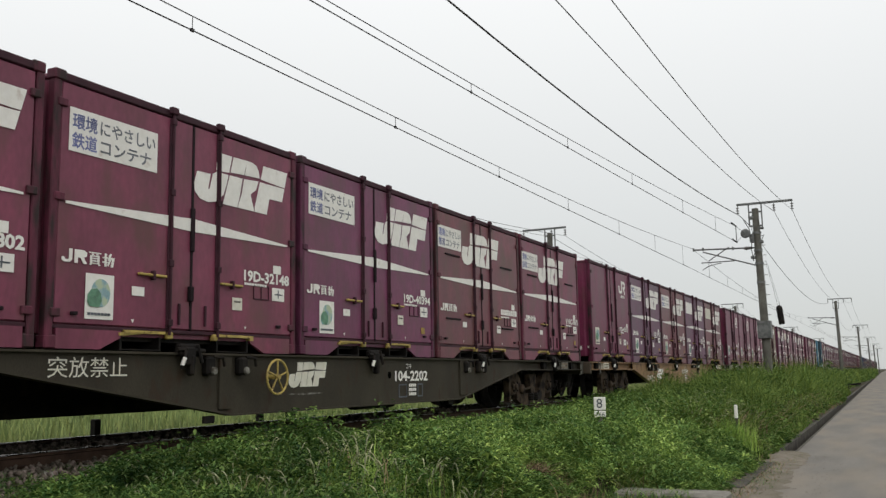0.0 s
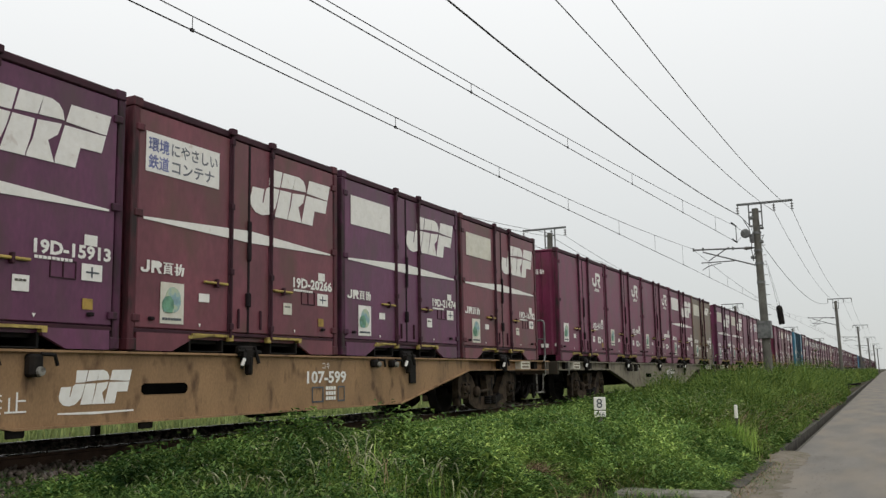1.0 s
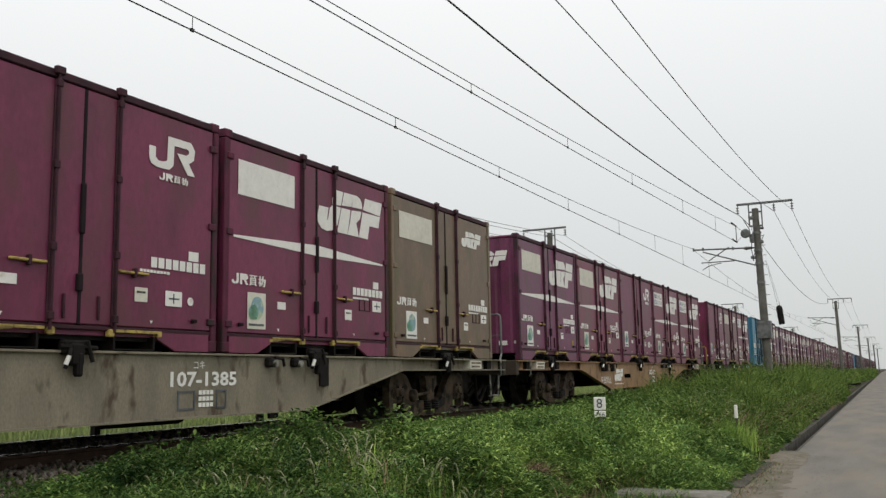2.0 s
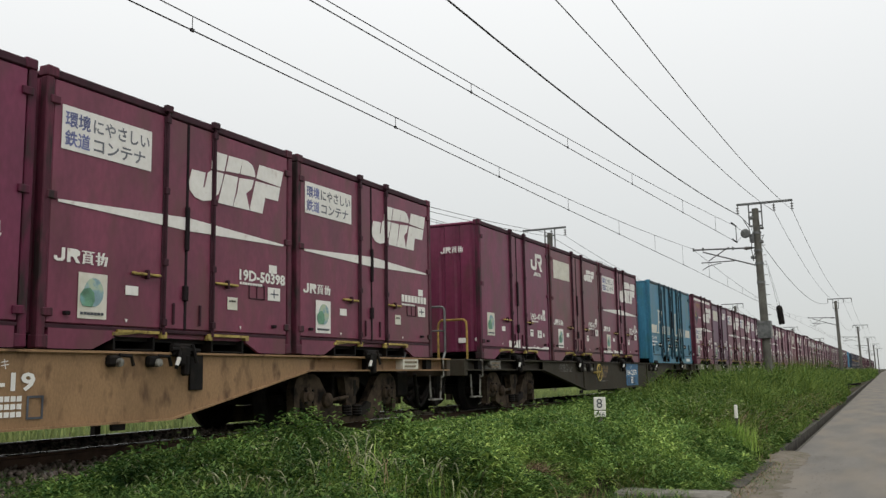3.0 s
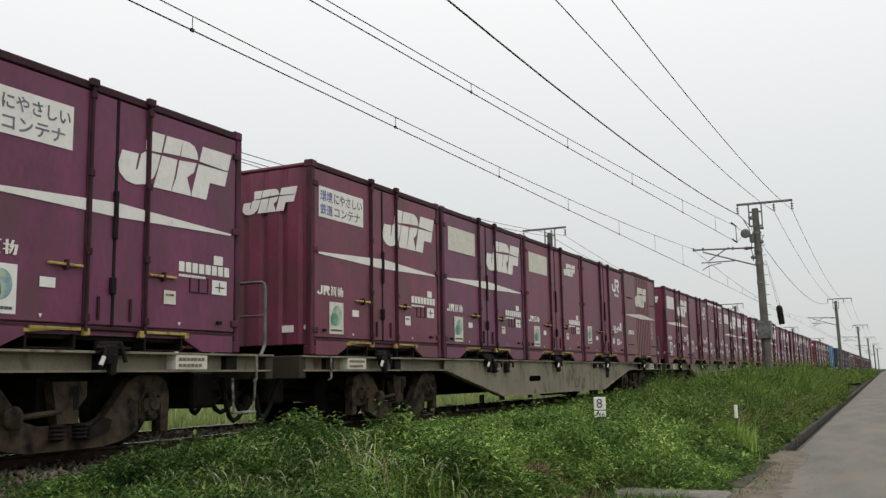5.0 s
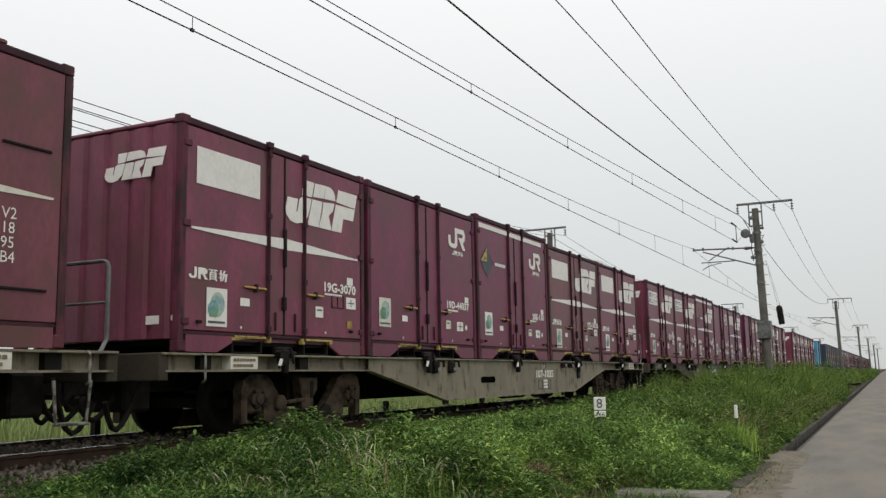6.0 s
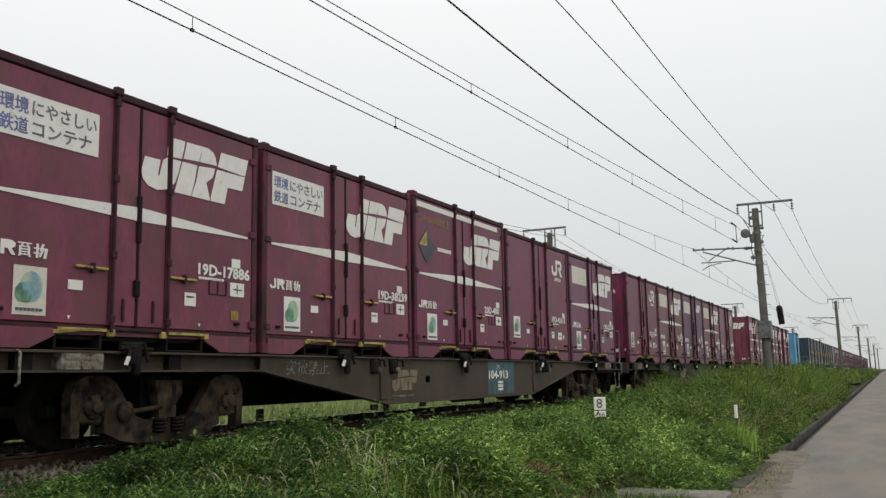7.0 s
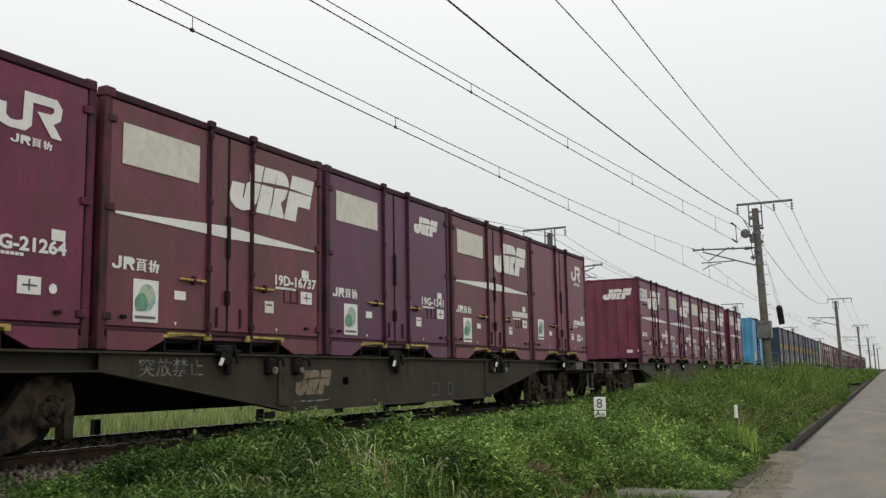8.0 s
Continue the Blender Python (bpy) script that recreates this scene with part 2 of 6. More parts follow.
def vf_turn(profile, n=20, axis="x"):
    """A turned body: profile of (along, radius) about the x axis or the z axis."""
    v, f = [], []
    for a, r in profile:
        for k in range(n):
            c, s = math.cos(2 * math.pi * k / n) * r, math.sin(2 * math.pi * k / n) * r
            v.append((a, c, s) if axis == "x" else (c, s, a))
    for j in range(len(profile) - 1):
        for k in range(n):
            f.append((j * n + k, j * n + (k + 1) % n, (j + 1) * n + (k + 1) % n, (j + 1) * n + k))
    return v, f + [tuple(range(n))[::-1], tuple(range(len(v) - n, len(v)))]


def vf_move(vf, dx=0, dy=0, dz=0):
    return [(x + dx, y + dy, z + dz) for x, y, z in vf[0]], vf[1]


MESHES = {}


def mesh(key, vf, material, smooth=False):
    """A mesh from vertices and faces; alike pieces share it."""
    k = (key, material.name)
    if k not in MESHES:
        me = bpy.data.meshes.new(str(key))
        v, f = vf() if callable(vf) else vf
        me.from_pydata(v, [], f)
        bm = bmesh.new()
        bm.from_mesh(me)
        bmesh.ops.recalc_face_normals(bm, faces=bm.faces)
        bm.to_mesh(me)
        bm.free()
        me.materials.append(material)
        if smooth:
            me.polygons.foreach_set("use_smooth", [True] * len(me.polygons))
        MESHES[k] = me
    return MESHES[k]


def part(name, key, vf, material, parent, label="", at=None, smooth=False):
    ob = new(name, mesh(key, vf, material, smooth))
    ob.parent = parent
    if at is not None:
        ob.matrix_basis = at
    return tagged(ob, label) if label else ob


def empty(name, at=None):
    ob = new(name)
    ob.empty_display_size = 0.2
    if at is not None:
        ob.matrix_basis = at
    return ob


def thing(name, vf, material, label, category, at=None, group="", kind="", smooth=False, key=None):
    ob = new(name, mesh(key or (name, label), vf, material, smooth))
    if at is not None:
        ob.matrix_basis = at
    return tagged(ob, label, category, group, kind)


def vf_text(body, size, squeeze=1.0, width=0.0, bold=0.0):
    """Lettering in the (y, z) plane that reads from the +x side; lower left corner at the origin. width: drawn out to that width."""
    cu = bpy.data.curves.new("lettering", "FONT")
    cu.body, cu.size, cu.resolution_u, cu.offset = body, size, 2, bold
    ob = new("lettering", cu)
    me = ob.evaluated_get(bpy.context.evaluated_depsgraph_get()).to_mesh()
    lo, hi = min(p.co.x for p in me.vertices), max(p.co.x for p in me.vertices)
    if width:
        squeeze = width / (hi - lo)
    v = [(0.0, (p.co.x - (lo if width else 0.0)) * squeeze, p.co.y) for p in me.vertices]
    f = [tuple(p.vertices) for p in me.polygons]
    bpy.data.objects.remove(ob)
    bpy.data.curves.remove(cu)
    return v, f


def vf_bars(width, height, count):
    """A row of plain bars in place of writing that cannot be read."""
    step = width / count
    return vf_join(*[vf_box(0, 0.004, k * step, k * step + step * 0.78, 0, height) for k in range(count)])


# ---- the train ----
MOVERS = []


def vf_flag(kind):
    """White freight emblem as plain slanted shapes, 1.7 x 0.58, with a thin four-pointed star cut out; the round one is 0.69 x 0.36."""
    if kind == "blocks":
        hook = [(0.055, 0.295), (0.272, 0.300), (0.236, 0.130), (0.262, 0.138), (0.309, 0.307), (0.368, 0.345), (0.573, 0.347), (0.54, 0.223), (0.49, 0.103), (0.374, 0.01), (0.24, -0.02), (0.108, 0.0), (0.027, 0.068), (0.011, 0.149)]
        tip = [(0.383, 0.570), (0.633, 0.572), (0.584, 0.374), (0.368, 0.363)]
        mid_up = [(0.659, 0.572), (0.906, 0.578), (0.880, 0.497), (0.852, 0.400), (0.609, 0.384)]
        wedge_up = [(0.906, 0.578), (0.998, 0.578), (1.077, 0.550), (1.12, 0.497), (1.141, 0.413), (0.866, 0.400), (0.890, 0.500)]
        mid_low = [(0.596, 0.348), (0.822, 0.351), (0.785, 0.167), (0.742, 0.030), (0.74, 0.0), (0.485, 0.0)]
        wedge_low = [(0.852, 0.351), (1.113, 0.373), (1.075, 0.264), (0.972, 0.191), (1.044, 0.0), (0.752, 0.0), (0.756, 0.038), (0.812, 0.172)]
        up = [(1.213, 0.578), (1.69, 0.582), (1.638, 0.388), (1.572, 0.386), (1.16, 0.404)]
        low = [(1.148, 0.370), (1.563, 0.372), (1.632, 0.376), (1.586, 0.201), (1.332, 0.199), (1.282, 0.0), (1.054, 0.0), (1.052, 0.043)]
        return vf_join(*[vf_prism(p, 0, 0.004) for p in (hook, tip, mid_low, mid_up, wedge_low, wedge_up, low, up)])
    hook = [(0.012, 0.209), (0.103, 0.211), (0.103, 0.106), (0.144, 0.075), (0.210, 0.075), (0.270, 0.098), (0.279, 0.358), (0.622, 0.360), (0.685, 0.285), (0.670, 0.175), (0.593, 0.125), (0.690, 0.0), (0.577, 0.0), (0.414, 0.206), (0.560, 0.210), (0.596, 0.238), (0.590, 0.270), (0.560, 0.278), (0.370, 0.275), (0.362, 0.061), (0.300, 0.005), (0.136, 0.003), (0.040, 0.030), (0.015, 0.09)]
    return vf_prism(hook, 0, 0.004)


def vf_wordmark(wide, high):
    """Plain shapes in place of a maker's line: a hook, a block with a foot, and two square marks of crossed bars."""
    hook = [(0.13, 1.0), (0.19, 1.0), (0.19, 0.2), (0.15, 0.03), (0.05, 0.0), (0.0, 0.12), (0.0, 0.36), (0.05, 0.36), (0.06, 0.2), (0.11, 0.2), (0.13, 0.3)]
    foot = [(0.23, 0.0), (0.23, 1.0), (0.40, 1.0), (0.46, 0.85), (0.46, 0.58), (0.40, 0.44), (0.47, 0.0), (0.40, 0.0), (0.34, 0.42), (0.29, 0.42), (0.29, 0.0)]
    out = [vf_prism(hook, 0, 0.004), vf_prism(foot, 0, 0.004)]
    for z in (0.10, 0.28, 0.46, 0.64, 0.88):
        out.append(vf_box(0, 0.004, 0.52 if z < 0.8 else 0.50, 0.70 if z < 0.8 else 0.73, z, z + 0.09))
    out += [vf_box(0, 0.0035, 0.52 + c, 0.52 + c + 0.038, 0.12, 0.70) for c in (0.0, 0.142)] + [vf_box(0, 0.0035, a, a + 0.04, z, z + 0.1) for a, z in ((0.51, 0.0), (0.68, 0.0), (0.55, 0.76), (0.64, 0.76))]
    out += [vf_box(0, 0.004, 0.80, 0.84, 0.0, 1.0), vf_box(0, 0.0035, 0.76, 0.88, 0.62, 0.72), vf_box(0, 0.0035, 0.76, 0.88, 0.28, 0.38)]
    out += [vf_prism([(0.90, 0.72), (1.0, 0.72), (0.97, 0.0), (0.92, 0.0), (0.93, 0.12), (0.95, 0.62), (0.90, 0.62)], 0, 0.004), vf_prism([(0.90, 1.0), (0.94, 1.0), (0.89, 0.45), (0.86, 0.5)], 0, 0.0035), vf_prism([(0.91, 0.62), (0.94, 0.62), (0.88, 0.05), (0.85, 0.1)], 0, 0.0035)]
    v, f = vf_join(*out)
    return [(x, y * wide, z * high) for x, y, z in v], f


def vf_stripe():
    """White band that is thin at both ends."""
    top = [(0.17, 1.330), (1.86, 1.407), (3.54, 1.326)]
    low = [(3.54, 1.306), (1.86, 1.268), (0.17, 1.306)]
    return vf_prism(top + low, 0, 0.004)


def vf_disc(r, n=18, squash=1.3):
    return vf_prism([(math.cos(2 * math.pi * k / n) * r, math.sin(2 * math.pi * k / n) * r * squash) for k in range(n)], 0, 0.003)


def flat(x, y, z):
    return Matrix.Translation((x, y, z))


def end_wall(lo, h, ribs, w=2.45):
    """Ribbed end wall, one pressed sheet, whose outer face looks towards -y."""
    line, step = [(-w + 0.085, lo + 0.045)], (w - 0.26) / ribs
    for k in range(ribs):
        a = -w + 0.13 + k * step
        line += [(a + step * 0.10, lo + 0.045), (a + step * 0.22, lo + 0.006), (a + step * 0.78, lo + 0.006), (a + step * 0.90, lo + 0.045)]
    line.append((-0.085, lo + 0.045))
    n = len(line)
    v = [(x, y, z) for z in (0.14, h - 0.08) for x, y in line] + [(x, lo + 0.08, z) for z in (0.14, h - 0.08) for x, y in line]
    f = [(k, k + 1, n + k + 1, n + k) for k in range(n - 1)] + [(2 * n + k, 3 * n + k, 3 * n + k + 1, 2 * n + k + 1) for k in range(n - 1)]
    f += [(n + k, n + k + 1, 3 * n + k + 1, 3 * n + k) for k in range(n - 1)] + [(k, 2 * n + k, 2 * n + k + 1, k + 1) for k in range(n - 1)]
    return v, f


def container_shell(root, length, h, coat, w=2.45, near=True):
    """Body, posts, rails, pockets and roof, shared by all closed containers."""
    k = (length, h)
    part("body", ("body", k), lambda: vf_box(-w + 0.05, -0.055, 0.06, length - 0.06, 0.13 if length < 5 else 0.215, h - 0.05), coat, root)
    part("roof", ("roof", k), lambda: vf_join(vf_soft(-w + 0.02, -0.015, 0.02, length - 0.02, h - 0.06, h - 0.015, 0.012),
         *[vf_soft(-w + 0.15, -0.15, y, y + 0.12, h - 0.02, h + 0.005, 0.008) for y in np.arange(0.3, length - 0.3, 0.42)]), coat, root)
    part("end_wall", ("end", k), lambda: end_wall(0, h, 7), coat, root)
    part("end_wall", ("end2", k), lambda: vf_move(([(x, -y, z) for x, y, z in end_wall(0, h, 7)[0]], end_wall(0, h, 7)[1]), 0, length), coat, root)
    post = vf_join(vf_soft(-0.09, 0, 0, 0.085, 0.1, h - 0.09, 0.01), vf_soft(-0.12, 0.004, -0.003, 0.12, 0, 0.12, 0.012), vf_soft(-0.12, 0.004, -0.003, 0.13, h - 0.09, h + 0.012, 0.012))
    for x in (0, -w) if near else (0,):
        for y in (0, length):
            m = Matrix.Translation((x, y, 0)) @ Matrix.Diagonal((1 if x == 0 else -1, 1 if y == 0 else -1, 1, 1))
            part("corner_post", ("post", h), post, POSTS.get(coat.name, coat), root, at=m)
    for x in (0, -w + 0.07) if near else (0,):
        part("top_rail", ("top_rail", k), lambda: vf_soft(-0.07, -0.004, 0.11, length - 0.11, h - 0.085, h - 0.005, 0.01), EDGE if length < 5 else NAVYEDGE, root, at=flat(x, 0, 0))
    part("sill_rail", ("sill_rail", length), lambda: vf_soft(-0.06, -0.012, 0.085, length - 0.085, 0.175 if length < 5 else 0.235, 0.215 if length < 5 else 0.265, 0.008), EDGE if length < 5 else NAVYEDGE, root)
    left = [(0.12, 0.0), (0.62, 0.0), (0.88, 0.115), (0.88, 0.18), (0.12, 0.18)]
    right = [(length - 0.12, 0.0), (length - 0.12, 0.18), (length - 0.88, 0.18), (length - 0.88, 0.115), (length - 0.62, 0.0)]
    rails = [("a", left), ("b", right)]
    if length > 5:
        rails = [(a, [(a, 0.0), (b, 0.0), (b, 0.235), (a, 0.235)]) for a, b in ((0.12, 1.36), (1.92, 1.97), (2.39, 3.29), (3.75, 3.81), (4.31, length - 0.12))]
        part("bottom_plate", "bottom_plate", lambda: vf_soft(-0.05, -0.004, 1.2, 4.5, 0.0, 0.035, 0.004), coat, root)
    for side, poly in rails:
        part("bottom_rail", ("bottom", side, length), lambda: vf_prism(poly, -0.05, -0.006), coat, root)
    part("floor_beam", ("floor", length), lambda: vf_box(-w + 0.1, -0.10, 0.2, length - 0.2, 0.09, 0.135), STEEL, root)
    pocket = vf_join(vf_box(-w + 0.06, -0.02, 0, 0.025, 0, 0.135), vf_box(-w + 0.06, -0.02, 0.495, 0.52, 0, 0.135), vf_box(-w + 0.06, -0.02, 0, 0.52, 0.0, 0.012))
    for y, wide in ((0.88, 1.05), (2.27, 1.05)) if length < 5 else ((1.37, 1.05), (1.97, 0.80), (3.30, 0.86), (3.81, 0.95)):
        part("fork_pocket", "fork_pocket", pocket, STEEL, root, at=flat(0, y, 0.0 if length < 5 else 0.04) @ Matrix.Diagonal((1, wide, 1 if length < 5 else 1.3, 1)))
        if length < 5 and near:
            part("pocket_lip", ("pocket_lip", y), vf_prism([(-0.03, 0.165), (0.58, 0.165), (0.58, 0.192), (0.03, 0.192), (0.03, 0.135), (-0.03, 0.135)] if y < 1.5 else [(-0.02, 0.165), (0.55, 0.165), (0.55, 0.135), (0.61, 0.135), (0.61, 0.192), (-0.02, 0.192)], -0.05, 0.008), YELLOW, root, "worn yellow pocket lip", flat(0, y, 0))
            part("lip_block", "lip_block", vf_soft(-0.05, 0.012, 0, 0.07, 0.12, 0.19, 0.008), YELLOW, root, at=flat(0, 1.50 if y < 1.5 else 2.19, 0))


def side_doors(root, length, h, coat, near=True):
    """Two tall leaves that fill the side, with their rods, bars, hinges and seam."""
    mid = 1.84
    leaf_a = vf_soft(-0.055, -0.012, 0.095, mid - 0.012, 0.225, h - 0.095, 0.008)
    leaf_b = vf_soft(-0.055, -0.012, mid + 0.012, length - 0.095, 0.225, h - 0.095, 0.008)
    da = part("side_door", ("door_a", h), leaf_a, coat, root)
    db = part("side_door", ("door_b", h), leaf_b, coat, root)
    part("door_seal", ("seal", h), vf_soft(-0.05, -0.004, mid - 0.018, mid + 0.018, 0.22, h - 0.1, 0.004), SEAM, root)
    part("seam_latch", "seam_latch", vf_soft(-0.02, 0.022, mid - 0.03, mid + 0.02, 1.05, 1.52, 0.008), SEAM, root)
    if near:
        part("seam_lock", "seam_lock", vf_soft(-0.02, 0.03, mid - 0.05, mid + 0.01, 0.52, 0.68, 0.008), SEAM, root)
    rod = vf_join(vf_rod((0.012, 0, 0.16), (0.012, 0, h - 0.04), 0.017, 8), vf_soft(-0.02, 0.006, -0.035, 0.035, 0.22, h - 0.1, 0.006),
                  *[vf_soft(-0.015, 0.034, -0.032, 0.032, z, z + 0.07, 0.006) for z in (0.25, 0.86, 1.6, h - 0.17)], vf_soft(-0.02, 0.04, -0.05, 0.05, h - 0.055, h + 0.02, 0.008))
    for d, y in ((da, 1.51), (db, 2.25)):
        part("lock_rod", ("rod", h), rod, coat if coat.name.startswith("teal") else EDGE, d, at=flat(0, y, 0))
    if not near:
        return
    bar = vf_soft(-0.01, 0.03, 0.0, 0.38, 0.0, 0.026, 0.007)
    for d, y in ((da, 1.07), (db, 2.29)):
        part("lock_handle", "lock_handle", bar, YELLOW, d, "yellow lock handle", flat(0, y, 0.735))
        part("handle_clamp", "handle_clamp", vf_soft(-0.012, 0.038, 0.18, 0.215, -0.035, 0.06, 0.007), EDGE, root, at=flat(0, y, 0.735))
    hinge = vf_soft(-0.03, 0.014, -0.05, 0.06, 0, 0.075, 0.008)
    for y, d in ((0.09, da), (length - 0.1, db)):
        for z in (0.28, 1.32, h - 0.33):
            part("hinge", "hinge", hinge, POSTS.get(coat.name, coat), d, at=flat(0, y, z))
    for y in (0.40, 3.45):
        part("door_stop", "door_stop", vf_soft(-0.02, 0.03, -0.03, 0.03, 0, 0.035, 0.006), SEAM, root, at=flat(0, y - 0.10, 0.30))
    for y in (1.66, 2.06):
        part("door_grip", "door_grip", vf_soft(-0.02, 0.012, -0.012, 0.012, 0, 0.22, 0.005), EDGE, root, at=flat(0, y, 0.27))
    return da, db


def torn_strip(root, y0, y1, z0, high, seed):
    """A torn white strip of tape with an uneven upper edge."""
    rng = random.Random(seed)
    ys = np.linspace(y0, y1, 15)
    top = [(float(y), z0 + high * rng.uniform(0.35, 1.0)) for y in ys]
    low = [(float(y), z0 + rng.uniform(-0.008, 0.008)) for y in ys[::-1]]
    part("torn_tape", ("torn", seed), vf_prism(top + low, 0, 0.004), WHITE, root, "torn white tape", flat(-0.010, 0, 0))


SLOGAN = ("\u74b0\u5883\u306b\u3084\u3055\u3057\u3044", "\u9244\u9053\u30b3\u30f3\u30c6\u30ca")


def small_marks(root, rng, number, z=0.80, tree=True, brand=True, low=0.0):
    """Stickers, plates and the serial number on the side."""
    x = -0.006
    if brand:
        part("wordmark", "wordmark", lambda: vf_wordmark(0.62, 0.125), WHITE, root, "white maker's mark", flat(x, 0.15, 0.775))
    up = 0.15 if not brand else 0.0
    if tree:
        st = part("sticker", "sticker", vf_box(0, 0.003, 0, 0.34, 0, 0.42), CREAM if rng.random() < 0.6 else WHITE, root, "pale sticker with a round green and blue globe", flat(x, 0.43 - up * 0.8, 0.277 + up))
        part("sticker_globe", "sticker_globe", vf_move(vf_disc(0.115, 18, 1.15), 0, 0.18, 0.245), GLOBE, st, at=flat(0.004, 0, 0))
        part("sticker_tree", "sticker_tree", vf_prism([(0.02, 0.16), (0.05, 0.115), (0.16, 0.11), (0.19, 0.17), (0.18, 0.24), (0.13, 0.285), (0.06, 0.27), (0.02, 0.22)], 0, 0.003), TREEGREEN, st, at=flat(0.008, 0, 0))
        part("sticker_line", "sticker_line", vf_bars(0.28, 0.025, 7), INK, st, at=flat(0.004, 0.03, 0.035))
    if number:
        part("serial_number", ("serial", number), lambda: vf_text(number, 0.165, width=0.87 * min(len(number), 9) / 9, bold=0.006), WHITE, root, "white painted serial number", flat(x + 0.003, 2.71 if brand else 3.43 - 0.87 * min(len(number), 9) / 9, z + 0.028))
    else:
        part("serial_bars", "serial_bars", vf_bars(0.82, 0.105, 8), WHITE, root, at=flat(x, 2.72, z + 0.03))
    part("small_line", "small_line", vf_bars(0.42, 0.028, 9), WHITE, root, at=flat(x, 2.72 - up, z - 0.025))
    part("card", "card_a", vf_box(0, 0.004, 0, 0.165, 0, 0.09), WHITE, root, at=flat(x, 1.0, 0.53))
    cb = part("card", "card_b", vf_box(0, 0.004, 0, 0.17, 0, 0.14), WHITE if rng.random() < 0.6 else CREAM, root, at=flat(x, 2.51, 0.475))
    part("card_print", "card_print_b", vf_move(vf_bars(0.12, 0.02, 3), 0, 0.025, 0.085), DULL, cb, at=flat(0.004, 0, 0))
    part("card", "card_c", vf_box(0, 0.004, 0, 0.15, 0, 0.10), WHITE, root, at=flat(x, 3.26, 0.95))
    qd = part("card", "card_d", vf_box(0, 0.004, 0, 0.24, 0, 0.155), WHITE, root, at=flat(x, 3.24, 0.625) if brand else flat(x, 2.93, 0.455))
    part("card_print", "card_print", vf_box(0, 0.003, 0.05, 0.20, 0.068, 0.088) if rng.random() < 0.5 else vf_prism([(0.11, 0.03), (0.125, 0.03), (0.125, 0.07), (0.20, 0.07), (0.20, 0.085), (0.125, 0.085), (0.125, 0.13), (0.11, 0.13), (0.11, 0.085), (0.05, 0.085), (0.05, 0.07), (0.11, 0.07)], 0, 0.003), INK, qd, at=flat(0.004, 0, 0))
    if brand:
        part("card_frame", "card_frame", vf_join(*[vf_soft(-0.004, 0.008, a, a + 0.012, 0.0, 0.16, 0.002) for a in (0, 0.14, 0.28)], vf_soft(-0.004, 0.008, 0, 0.29, 0.155, 0.168, 0.002), vf_soft(-0.004, 0.008, 0, 0.29, 0, 0.012, 0.002)), EDGE, root, at=flat(x - 0.004, 2.89, 0.62))
    else:
        part("round_tag", "round_tag", vf_disc(0.045, 12, 1.0), WHITE, root, at=flat(x, 3.30, 0.52))
    if rng.random() < 0.3:
        part("card", "card_e", vf_box(0, 0.004, 0, 0.12, 0, 0.10), GOLD, root, "orange card", flat(x, 3.26, 0.36))
    for y in (1.0, 2.72):
        part("drain_dot", "drain_dot", vf_prism([(0.0, 0.035), (0.02, 0.0), (0.04, 0.035)], 0, 0.004), WHITE, root, at=flat(x, y, 0.262))


